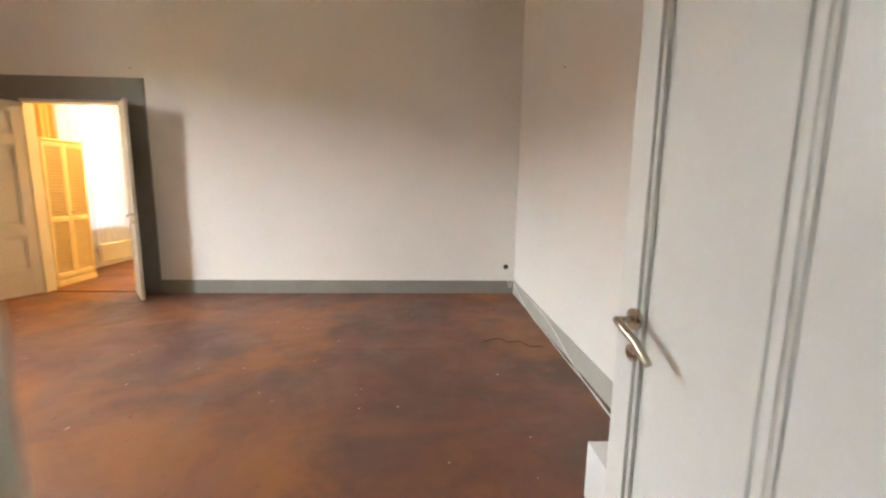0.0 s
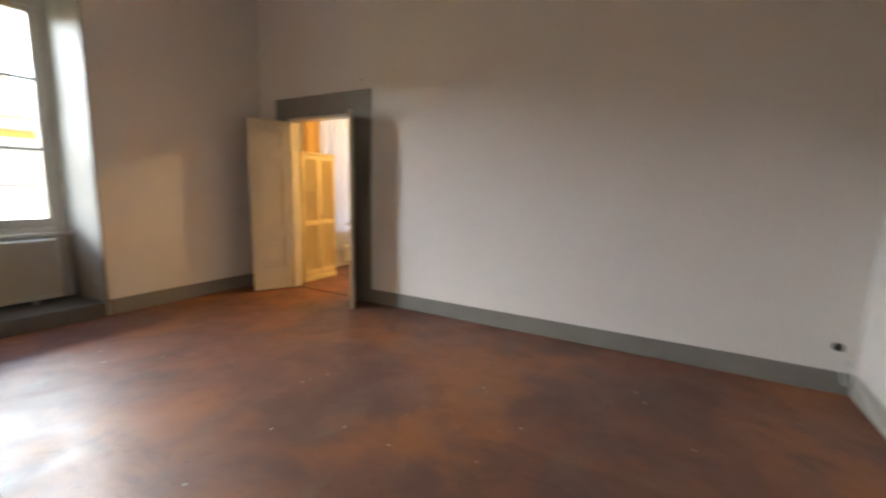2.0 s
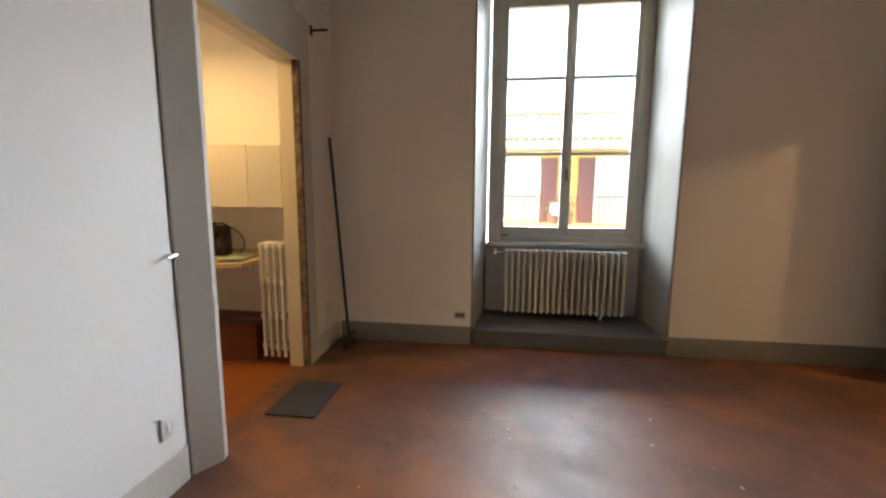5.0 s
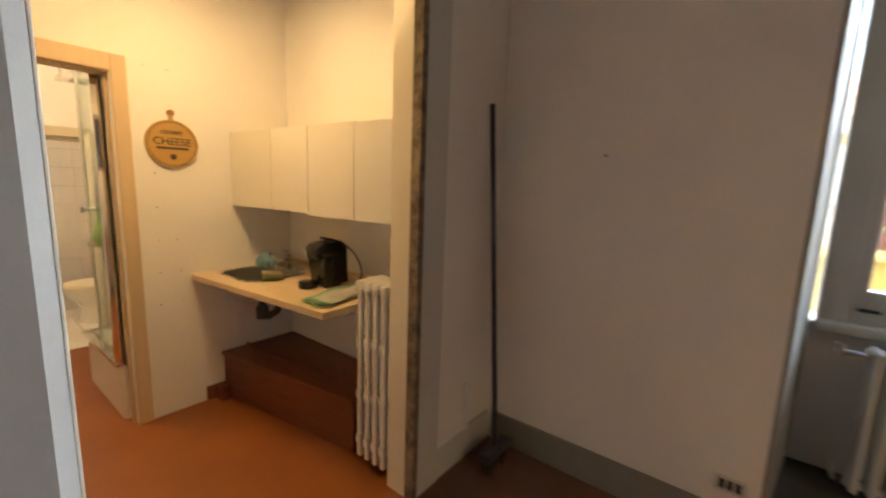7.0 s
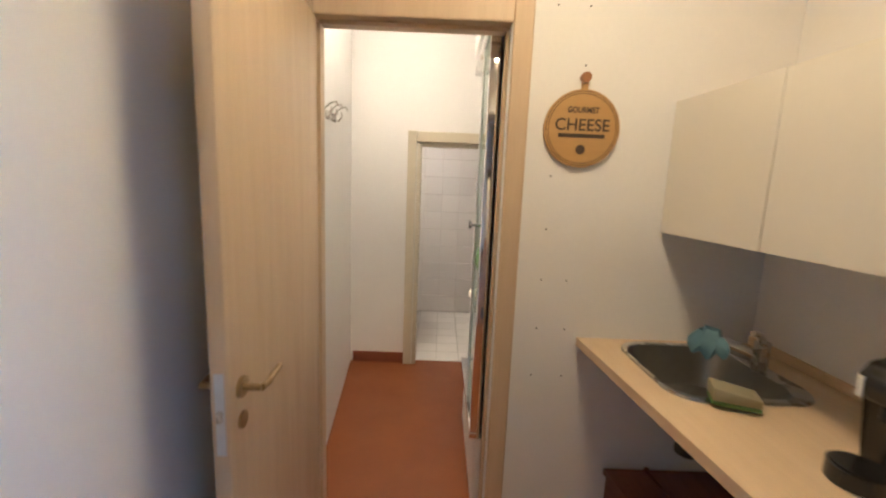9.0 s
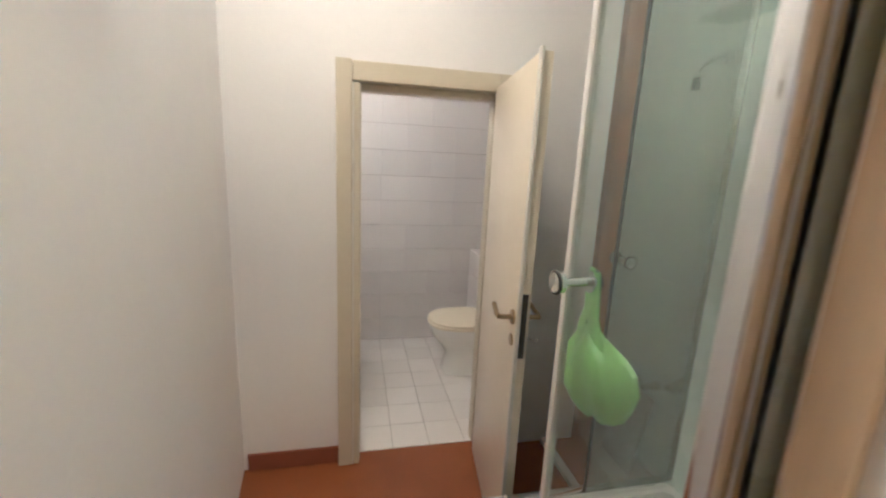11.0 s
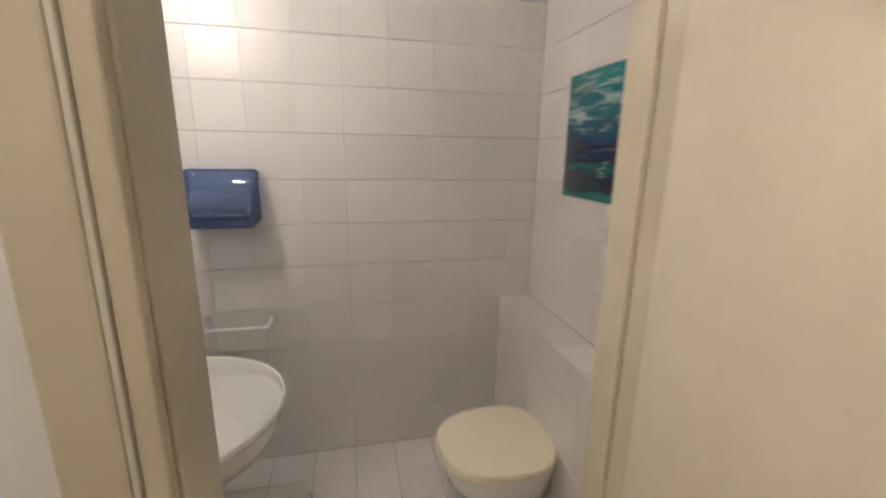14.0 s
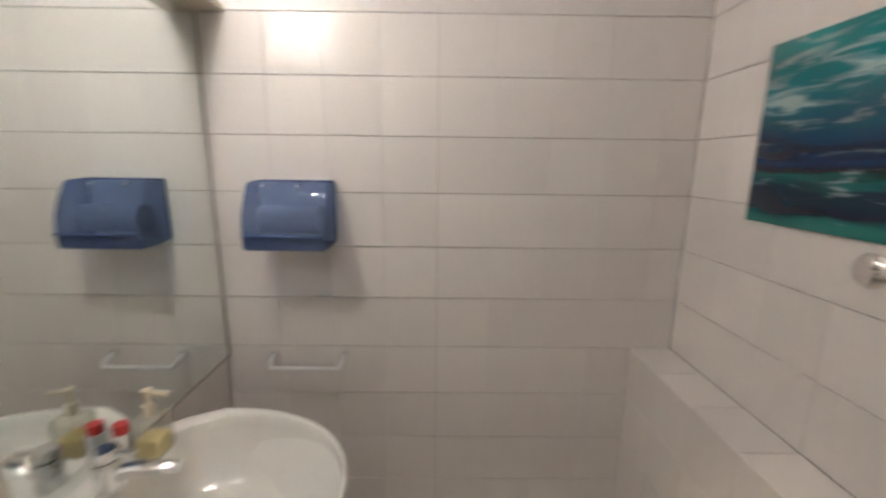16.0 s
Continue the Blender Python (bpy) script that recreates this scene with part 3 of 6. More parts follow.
def panelled_leaf(name, hinge, tip, z0, z1, material, panels, label, thick=0.04, xs=0.10, kind="structure", hs=None):
    """A door leaf from hinge to tip (plan points) with sunk panels edged by mouldings."""
    d = Vector((tip[0] - hinge[0], tip[1] - hinge[1], 0))
    w = d.length
    rot = Matrix.Translation((hinge[0], hinge[1], 0)) @ Matrix.Rotation(math.atan2(d.y, d.x), 4, "Z")
    t = thing(name, (*hinge, z0), label, "door", "", kind)
    hs = hs or xs
    bm = bmesh.new()
    cut = [z0] + [v for p in panels for v in p] + [z1]
    box(bm, 0, hs, -thick / 2, thick / 2, z0, z1, 0.003)
    box(bm, w - xs, w, -thick / 2, thick / 2, z0, z1, 0.003)
    for a, b in zip(cut[::2], cut[1::2]):
        box(bm, hs, w - xs, -thick / 2, thick / 2, a, b, 0.003)
    bm.transform(rot)
    part("frame", bm, material, t, soft=False)
    for a, b in panels:
        bm = bmesh.new()
        box(bm, hs, w - xs, -thick / 2 + 0.012, thick / 2 - 0.012, a, b)
        box(bm, hs + 0.05, w - xs - 0.05, -thick / 2 + 0.006, thick / 2 - 0.006, a + 0.05, b - 0.05, 0.005)
        bm.transform(rot)
        p = part("panel", bm, material, t, soft=False)
        bm = bmesh.new()
        for s in (-1, 1):
            q0, q1 = s * (thick / 2 - 0.014), s * (thick / 2 + 0.004)
            q0, q1 = min(q0, q1), max(q0, q1)
            for k in range(2):
                e = 0.018 * k
                q = q1 - (0.004 * k if s > 0 else 0) if s > 0 else q1
                box(bm, hs + e, hs + e + 0.012, q0, q, a + e, b - e, 0.003)
                box(bm, w - xs - e - 0.012, w - xs - e, q0, q, a + e, b - e, 0.003)
                box(bm, hs + e + 0.012, w - xs - e - 0.012, q0, q, a + e, a + e + 0.012, 0.003)
                box(bm, hs + e + 0.012, w - xs - e - 0.012, q0, q, b - e - 0.012, b - e, 0.003)
        bm.transform(rot)
        part("moulding", bm, material, p, soft=False)
    return t, rot, w


def lever(parent, rot, x, z, side, material, reach=0.11, drop=-0.03, rose=True, name="door_handle", thick=0.04):
    """A lever handle with rose and keyhole plate on one face of a leaf."""
    s = side * thick / 2
    bm = bmesh.new()
    tube(bm, (x, s, z), (x, s + side * 0.008, z), 0.026, seg=18)
    tube(bm, (x, s, z), (x, s + side * 0.05, z), 0.009, seg=10)
    bent(bm, [(x, s + side * 0.05, z), (x - reach * 0.25, s + side * 0.055, z + drop * 0.1), (x - reach * 0.65, s + side * 0.052, z + drop * 0.45), (x - reach, s + side * 0.05, z + drop)], 0.0095)
    bm.transform(rot)
    h = part(name, bm, material, parent)
    bm = bmesh.new()
    tube(bm, (x, s, z - 0.085), (x, s + side * 0.006, z - 0.085), 0.021, seg=18)
    bm.transform(rot)
    part("keyhole_plate", bm, material, h)
    return h


dl, rot, w = panelled_leaf("door_1", (ND0 + 0.01, YN - 0.02), (-5.165, 5.41), 0.012, 2.485, M_DOORC, ((0.34, 0.80), (0.92, 1.95), (2.07, 2.36)), "cream panelled door leaf standing open", 0.04)
dr, rot, w = panelled_leaf("door_2", (ND1 - 0.01, YN - 0.02), (-3.375, 5.52), 0.012, 2.485, M_DOORC, ((0.34, 0.80), (0.92, 1.95), (2.07, 2.36)), "cream panelled door leaf with a lever handle standing open", 0.04)
lever(dr, rot, w - 0.05, 1.10, 1, M_BRASS)
lever(dr, rot, w - 0.05, 1.10, -1, M_BRASS)
setting("door_frame_north", boxes((ND0, ND0 + 0.035, YN - 0.01, YN + 0.15, 0, NDH), (ND1 - 0.035, ND1, YN - 0.01, YN + 0.15, 0, NDH), (ND0 + 0.035, ND1 - 0.035, YN - 0.01, YN + 0.15, NDH - 0.035, NDH), bevel=0.004), M_DOORC, "cream painted door frame")

# entrance door, standing open into the room
de, rot, w = panelled_leaf("door_3", (0.79, 0.53), (0.695, 1.27), 0.012, 2.40, M_DOORW, ((0.30, 2.15),), "white enamelled entrance door with long moulded panel, open", 0.042, 0.065, hs=0.31)
lever(de, rot, w - 0.07, 1.18, 1, M_NICKEL, reach=0.12, drop=-0.06, thick=0.042)
lever(de, rot, w - 0.07, 1.18, -1, M_NICKEL, reach=0.12, drop=-0.06, thick=0.042)
setting("door_frame_entrance", boxes((SD0 - 0.09, SD0 + 0.02, YS - 0.14, YS + 0.02, 0, SDH + 0.07), (SD1 - 0.02, SD1 + 0.09, YS - 0.14, YS + 0.02, 0, SDH + 0.07), (SD0 + 0.02, SD1 - 0.02, YS - 0.14, YS + 0.02, SDH - 0.02, SDH + 0.07), bevel=0.006), M_DOORC, "cream painted entrance door frame")

bx = thing("storage_box", (1.2, 1.75, 0), "small white box standing on the floor behind the door", "box")
part("body", boxes((0.97, 1.42, 1.45, 2.05, 0, 0.29), bevel=0.006), M_PLASW, bx)
part("finger_hole", tubes(((1.0, 2.051, 0.24), (1.0, 2.053, 0.24), 0.012)), M_RUBBER, bx)

# broom leaning in the corner, mat, sockets
br = thing("broom", (-5.36, 0.80, 0), "dark blue broom leaning in the corner", "broom")
part("handle", tubes(((-5.36, 0.80, 0.10), (-5.40, 0.645, 1.98), 0.014)), M_BROOM, br)
part("head", boxes((-5.48, -5.24, 0.77, 0.84, 0.07, 0.12), bevel=0.01), M_BROOM, br)
bm = bmesh.new()
random.seed(4)
for i in range(60):
    x, y = -5.47 + 0.22 * random.random(), 0.775 + 0.06 * random.random()
    tube(bm, (x, y, 0.08), (x + random.uniform(-0.02, 0.02), y + random.uniform(-0.015, 0.02), 0.0), 0.003, seg=4)
part("bristles", bm, M_RUBBER, br)
solo("floor_mat", boxes((-4.58, -4.08, 0.69, 1.04, 0.0, 0.012), bevel=0.004), M_MAT, "dark slate-grey mat on the floor by the opening", "mat")


def socket(name, m, label, holes=3, w=0.115, h=0.075, material=M_GREYL):
    s = thing(name, (0, 0, 0), label, "socket")
    bm = boxes((-w / 2, w / 2, -0.012, 0, -h / 2, h / 2), bevel=0.004)
    part("plate", bm, material, s)
    for k in range(holes):
        x = (k - (holes - 1) / 2) * 0.03
        part("insert", boxes((x - 0.011, x + 0.011, -0.014, -0.011, -0.022, 0.022), bevel=0.001), M_RUBBER if material is M_GREYL else M_PLASW, s)
    s.matrix_basis = m
    return s


socket("wall_socket", pose(XW, 1.86, 0.30, 0, 0, 90), "grey three-gang socket on the wall above the skirting")
socket("wall_socket", pose(-3.36, 0.645, 0.35, 0, 0, 180), "white socket plate low on the partition", 2, 0.11, 0.11, M_PLASW)
socket("wall_socket", pose(1.42, YN, 0.27, 0, 0, 0), "small white socket in the room corner", 1, 0.07, 0.07, M_PLASW)
st = thing("pipe_stub", (1.353, YN, 0.385), "dark pipe stub sticking out of the wall", "pipe")
part("stub", tubes(((1.353, YN, 0.385), (1.353, YN - 0.05, 0.385), 0.02)), M_RUBBER, st)
part("flange", tubes(((1.353, YN, 0.385), (1.353, YN - 0.008, 0.385), 0.034)), M_RUBBER, st)
lk = thing("wall_lever", (-3.44, 0.645, 1.18), "small chrome lever on the white partition", "handle")
part("lever", bent(bmesh.new(), [(-3.44, 0.645, 1.18), (-3.44, 0.69, 1.18), (-3.385, 0.695, 1.17)], 0.008), M_CHROME, lk)


def cable(name, pts, r, material, label):
    cu = bpy.data.curves.new(name, "CURVE")
    cu.dimensions, cu.bevel_depth, cu.bevel_resolution = "3D", r, 2
    sp = cu.splines.new("NURBS")
    sp.points.add(len(pts) - 1)
    for p, q in zip(sp.points, pts):
        p.co = (*q, 1)
    sp.use_endpoint_u, sp.order_u = True, 3
    cu.materials.append(material)
    return tagged(new(name, cu), label, "cable")


cable("cable", [(1.43, 5.90, 0.25), (1.45, 5.6, 0.1), (1.455, 5.0, 0.006), (1.45, 4.3, 0.006), (1.43, 3.6, 0.006), (1.44, 3.0, 0.006), (1.40, 2.4, 0.006), (1.36, 2.08, 0.006)], 0.004, M_PLASW, "white cable lying along the skirting")
cable("cable", [(1.455, 5.90, 0.22), (1.458, 5.2, 0.19), (1.458, 4.2, 0.16), (1.45, 3.5, 0.006), (1.42, 2.9, 0.006), (1.40, 2.1, 0.006)], 0.004, M_PLASW, "second white cable along the skirting")
cable("cable", [(1.39, 5.92, 0.38), (1.38, 5.90, 0.15), (1.42, 5.88, 0.06), (1.44, 5.90, 0.22)], 0.005, M_PLASW, "white loop of cable in the corner")
cable("cable", [(0.75, 4.05, 0.004), (0.95, 4.20, 0.004), (1.0, 4.02, 0.004), (1.15, 4.1, 0.004), (1.18, 3.9, 0.004), (1.32, 3.95, 0.004)], 0.004, M_RUBBER, "thin dark wire curled on the floor")

# ---------------------------------------------------------------- north room, seen through the door
wd = thing("wardrobe", (-5.28, 6.60, 0), "cream wardrobe with two louvred doors", "wardrobe")
WX, WY0, WY1, WZ = -5.02, 6.24, 6.93, 2.06
part("body", boxes((XW + 0.01, WX - 0.03, WY0, WY1, 0.09, WZ), bevel=0.004), M_LOUVRE, wd)
part("base", boxes((XW + 0.01, WX + 0.01, WY0 - 0.005, WY1 + 0.005, 0, 0.09), bevel=0.004), M_LOUVRE, wd)
part("top", boxes((XW + 0.01, WX + 0.015, WY0 - 0.01, WY1 + 0.01, WZ, WZ + 0.03), bevel=0.004), M_LOUVRE, wd)
for a, b in ((WY0, (WY0 + WY1) / 2 - 0.002), ((WY0 + WY1) / 2 + 0.002, WY1)):
    s = 0.038
    dd = part("door", boxes((WX - 0.028, WX, a, a + s, 0.10, WZ - 0.005), (WX - 0.028, WX, b - s, b, 0.10, WZ - 0.005), (WX - 0.028, WX, a + s, b - s, 0.10, 0.19), (WX - 0.028, WX, a + s, b - s, 0.93, 1.00), (WX - 0.028, WX, a + s, b - s, 1.98, WZ - 0.005), bevel=0.003), M_LOUVRE, wd)
    for z0, z1 in ((0.19, 0.93), (1.00, 1.98)):
        k = int((z1 - z0) / 0.043)
        me = None
        for i in range(k):
            z = z0 + (i + 0.5) * (z1 - z0) / k
            if me is None:
                bm = boxes((-0.003, 0.003, a + s, b - s, -0.023, 0.023))
                bm.transform(Matrix.Rotation(radians(32), 4, "Y"))
                o = part("slat", bm, M_LOUVRE, dd, soft=False)
                me, off = o.data, Vector(o.location)
            else:
                o = new("slat", me)
                o.parent = dd
            o.location = off + Vector((WX - 0.014, 0, z))
part("knob", tubes(((WX, 6.60, 1.05), (WX + 0.03, 6.60, 1.05), 0.008)), M_BRASS, wd)


def drape(name, x, y0, y1, z0, z1, material, label, waves, amp):
    bm = bmesh.new()
    n, rows = waves * 8, 10
    vs = []
    for j in range(rows + 1):
        f = j / rows
        row = []
        for i in range(n + 1):
            u = i / n
            a = amp * (0.55 + 0.45 * f) * (1 + 0.4 * math.sin(u * 9.1))
            row.append(bm.verts.new((x + a * math.sin(u * waves * 2 * math.pi + 0.5 * math.sin(5 * u)), y0 + (y1 - y0) * u + 0.008 * math.sin(7 * f + 11 * u), z1 + (z0 - z1) * f)))
        vs.append(row)
    for j in range(rows):
        for i in range(n):
            bm.faces.new((vs[j][i], vs[j][i + 1], vs[j + 1][i + 1], vs[j + 1][i]))
    return solo(name, bm, material, label, "curtain")


drape("curtain", -5.46, 6.98, 8.9, 0.34, 3.6, M_CURTAIN, "long sheer white curtain in front of the window", 13, 0.035)
drape("curtain", -5.42, 6.62, 7.02, 0.4, 3.6, M_DRAPE, "ochre side curtain gathered beside the window", 4, 0.03)
window_unit("window_2", -6.30, 7.05, 8.75, 0.75, 3.4, (1.7, 2.5), "tall window behind sheer curtains in the next room")
column_radiator("radiator", -5.72 + 0.36, 7.5, 8.6, 0.12, 0.45, 16, 0.10, "low white radiator under the curtained window")
lm = thing("ceiling_lamp", (-3.6, 8.0, 3.6), "plain hanging lamp bulb in the next room", "lamp")
part("cord", tubes(((-3.6, 8.0, H), (-3.6, 8.0, 3.50), 0.005)), M_RUBBER, lm)
part("bulb_holder", tubes(((-3.6, 8.0, 3.50), (-3.6, 8.0, 3.42), 0.02)), M_BRASS, lm)

# ---------------------------------------------------------------- outside
M_OCHRE = surf("ochre_render", (0.56, 0.40, 0.11), (0.50, 0.35, 0.095), 0.9, big=0.8, fine=20)
M_SHUT = surf("red_brown_shutter", (0.17, 0.065, 0.05), (0.14, 0.052, 0.042), 0.6, big=2, fine=20)
M_ROOF = surf("roof_tiles", (0.42, 0.22, 0.12), (0.34, 0.18, 0.11), 0.9, big=3, fine=20, rand=0.15)
M_BLIND = surf("drawn_blind", (0.40, 0.37, 0.30), (0.34, 0.31, 0.25), 0.4, big=3, fine=20)
M_LEAF = surf("balcony_leaves", (0.06, 0.11, 0.035), (0.09, 0.14, 0.05), 0.6, big=8, fine=40)
M_BLOOM = surf("red_petals", (0.55, 0.05, 0.04), (0.45, 0.04, 0.04), 0.6, big=8, fine=40)
M_GREENS = surf("green_shutter", (0.05, 0.16, 0.11), (0.04, 0.13, 0.09), 0.6, big=3, fine=30)
M_STONE = surf("street_stone", (0.24, 0.22, 0.20), (0.18, 0.17, 0.16), 0.9, big=1, fine=20)
setting("ground", boxes((-400, 400, -400, 400, -9.2, -9.0)), M_STONE, "grey stone street far below the window")
FX, HN = -15.5, 6.75
hs = thing("house", (FX - 4, 4, -9), "ochre house with red-brown shutters and a long balcony", "house")
part("wall", boxes((FX - 8, FX, -9, HN, -9.0, 2.95)), M_OCHRE, hs)
part("eave", boxes((FX - 8.4, FX + 0.7, -9.4, HN + 0.4, 2.86, 3.08), bevel=0.02), M_WINW, hs)
bm = bmesh.new()
vs = [bm.verts.new(p) for p in ((FX + 0.7, -9.4, 3.09), (FX + 0.7, HN + 0.4, 3.09), (FX - 4, HN + 0.4, 4.6), (FX - 4, -9.4, 4.6), (FX - 8.4, -9.4, 3.09), (FX - 8.4, HN + 0.4, 3.09))]
for q in ((0, 1, 2, 3), (3, 2, 5, 4), (0, 3, 4), (1, 5, 2), (0, 4, 5, 1)):
    bm.faces.new([vs[i] for i in q])
rf = part("roof", bm, M_ROOF, hs, soft=False)
bm = bmesh.new()
for i in range(66):
    y = -9.3 + i * 0.25
    tube(bm, (FX + 0.72, y, 3.12), (FX - 4, y, 4.63), 0.085, seg=8)
part("roof_tiles", bm, M_ROOF, rf)
for wy in (-4.75, -2.15, 0.40, 2.95, 5.80):
    wo = part("window", boxes((FX, FX + 0.06, wy - 0.58, wy - 0.50, 0.5, 2.60), (FX, FX + 0.06, wy + 0.50, wy + 0.58, 0.5, 2.60), (FX, FX + 0.06, wy - 0.58, wy + 0.58, 2.52, 2.66), (FX, FX + 0.04, wy - 0.03, wy + 0.03, 0.5, 2.52), bevel=0.01), M_WINW, hs)
    part("pane", boxes((FX + 0.004, FX + 0.012, wy - 0.50, wy + 0.50, 0.5, 2.52)), M_BLIND, wo)
    for s in (-1, 1):
        sh = part("shutter", boxes((FX + 0.01, FX + 0.06, wy + s * 0.60, wy + s * 1.10, 0.5, 2.62), bevel=0.01), M_SHUT, hs)
        bm = bmesh.new()
        for i in range(22):
            box(bm, FX + 0.06, FX + 0.075, wy + s * 0.66, wy + s * 1.04, 0.55 + i * 0.095, 0.60 + i * 0.095)
        part("slats", bm, M_SHUT, sh, soft=False)
part("balcony_slab", boxes((FX, FX + 0.9, -2.2, 6.4, 0.40, 0.54), bevel=0.02), M_OCHRE, hs)
rl = part("balcony_rail", boxes((FX + 0.82, FX + 0.87, -2.2, 6.4, 1.38, 1.42)), M_SHUT, hs)
bm = bmesh.new()
for i in range(62):
    box(bm, FX + 0.835, FX + 0.855, -2.15 + i * 0.139, -2.13 + i * 0.139, 0.54, 1.38)
part("bars", bm, M_SHUT, rl, soft=False)

for y in (3.9, 4.35):
    pt = thing("flower_pot", (FX + 0.6, y, 0.54), "terracotta pot with green and red flowers on the balcony", "plant", "balcony pots")
    part("pot", lathe(bmesh.new(), [(0.13, 0), (0.17, 0.24), (0.19, 0.24), (0.19, 0.30)], (FX + 0.6, y, 0.54), 16), M_ROOF, pt)
    bm = bmesh.new()
    random.seed(int(y * 10))
    for i in range(90):
        a0, q, z = random.uniform(0, 6.28), random.uniform(0.02, 0.24), random.uniform(0.80, 1.25)
        c0 = Vector((FX + 0.6 + q * math.cos(a0), y + q * math.sin(a0), z))
        u, v = Vector((random.uniform(-1, 1), random.uniform(-1, 1), random.uniform(-1, 1))) * 0.05, Vector((random.uniform(-1, 1), random.uniform(-1, 1), random.uniform(-1, 1))) * 0.05
        bm.faces.new([bm.verts.new(c0 + w0) for w0 in (u, v, -u, -v)])
    part("leaves", bm, M_LEAF, pt, soft=False)
    for i in range(7):
        bm = bmesh.new()
        bmesh.ops.create_icosphere(bm, subdivisions=1, radius=0.035, matrix=Matrix.Translation((FX + 0.75 + random.uniform(-0.1, 0.1), y + random.uniform(-0.18, 0.18), random.uniform(1.05, 1.3))))
        part("flower", bm, M_BLOOM, pt)
dk = thing("satellite_dish", (FX + 0.83, 3.95, 1.0), "round white dish fixed to the balcony rail", "dish")
part("bowl", tubes(((FX + 0.88, 3.95, 1.0), (FX + 0.93, 3.95, 1.02), 0.20), seg=28), M_PLASW, dk)
part("arm", tubes(((FX + 0.86, 3.95, 0.6), (FX + 0.87, 3.95, 1.0), 0.02)), M_SHUT, dk)

hn = thing("house", (FX - 4, 12, -9), "lower bright yellow house with a tiled roof beside the balcony house", "house")
part("wall", boxes((FX - 8, FX - 0.6, HN + 0.01, 19, -9.0, 2.25)), M_OCHRE, hn)
part("eave", boxes((FX - 8.3, FX - 0.1, HN + 0.41, 19.3, 2.25, 2.36), bevel=0.02), M_WINW, hn)
bm = bmesh.new()
vs = [bm.verts.new(p) for p in ((FX - 0.1, HN + 0.41, 2.37), (FX - 0.1, 19.3, 2.37), (FX - 4, 19.3, 3.7), (FX - 4, HN + 0.41, 3.7), (FX - 8.3, HN + 0.41, 2.37), (FX - 8.3, 19.3, 2.37))]
for q in ((0, 1, 2, 3), (3, 2, 5, 4), (0, 3, 4), (1, 5, 2), (0, 4, 5, 1)):
    bm.faces.new([vs[i] for i in q])
rn = part("roof", bm, M_ROOF, hn, soft=False)
bm = bmesh.new()
for i in range(47):
    y = HN + 0.5 + i * 0.25
    tube(bm, (FX - 0.08, y, 2.40), (FX - 4, y, 3.73), 0.085, seg=8)
part("roof_tiles", bm, M_ROOF, rn)
for wy in (8.6, 11.4, 14.2):
    wo = part("window", boxes((FX - 0.6, FX - 0.54, wy - 0.52, wy - 0.45, 0.1, 1.6), (FX - 0.6, FX - 0.54, wy + 0.45, wy + 0.52, 0.1, 1.6), (FX - 0.6, FX - 0.54, wy - 0.45, wy + 0.45, 1.52, 1.6), (FX - 0.6, FX - 0.5, wy - 0.55, wy + 0.55, 0.02, 0.1)), M_WINW, hn)
    part("pane", boxes((FX - 0.596, FX - 0.588, wy - 0.45, wy + 0.45, 0.1, 1.52)), M_BLIND, wo)

BX = -30.0
M_PALE = surf("pale_yellow_render", (0.56, 0.50, 0.37), (0.50, 0.445, 0.33), 0.9, big=0.8, fine=20)
h2 = thing("house", (BX - 4, 2, -9), "pale yellow house with a low tiled roof rising behind", "house")
part("wall", boxes((BX - 8, BX, -4, 9, -9.0, 6.6)), M_PALE, h2)
bm = bmesh.new()
vs = [bm.verts.new(p) for p in ((BX + 0.6, -4.5, 6.6), (BX + 0.6, 9.5, 6.6), (BX - 4, 9.5, 8.0), (BX - 4, -4.5, 8.0), (BX - 8.6, -4.5, 6.6), (BX - 8.6, 9.5, 6.6))]
for q in ((0, 1, 2, 3), (3, 2, 5, 4), (0, 3, 4), (1, 5, 2), (0, 4, 5, 1)):
    bm.faces.new([vs[i] for i in q])
part("roof", bm, M_ROOF, h2, soft=False)
for wy in (0.0, 3.3, 6.6):
    wo = part("window", boxes((BX, BX + 0.06, wy - 0.55, wy - 0.47, 5.2, 6.3), (BX, BX + 0.06, wy + 0.47, wy + 0.55, 5.2, 6.3), (BX, BX + 0.06, wy - 0.47, wy + 0.47, 6.2, 6.3), (BX, BX + 0.1, wy - 0.6, wy + 0.6, 5.1, 5.2)), M_WINW, h2)
    part("pane", boxes((BX + 0.004, BX + 0.012, wy - 0.47, wy + 0.47, 5.2, 6.2)), M_BLIND, wo)
    for s in (-1, 1):
        part("shutter", boxes((BX + 0.01, BX + 0.05, wy + s * 0.57, wy + s * 1.07, 5.15, 6.3), bevel=0.01), M_GREENS, h2, "green shutter")

# small marks, nails and bits
M_FLAKE = surf("paint_flake", (0.62, 0.58, 0.50), (0.5, 0.46, 0.4), 0.8, big=8, fine=60)
bm = bmesh.new()
random.seed(21)
for i in range(70):
    x, y, r = random.uniform(-4.6, 1.2), random.uniform(0.8, 5.7), random.uniform(0.003, 0.010)
    a0 = random.uniform(0, 6.28)
    pts = [(x + r * random.uniform(0.5, 1.3) * math.cos(a0 + k * 1.2566), y + r * random.uniform(0.5, 1.3) * math.sin(a0 + k * 1.2566)) for k in range(5)]
    prism(bm, pts, 0.0005, 0.002)
solo("paint_flakes", bm, M_FLAKE, "small pale paint flakes scattered on the floor", "debris", "stuff")
bm = bmesh.new()
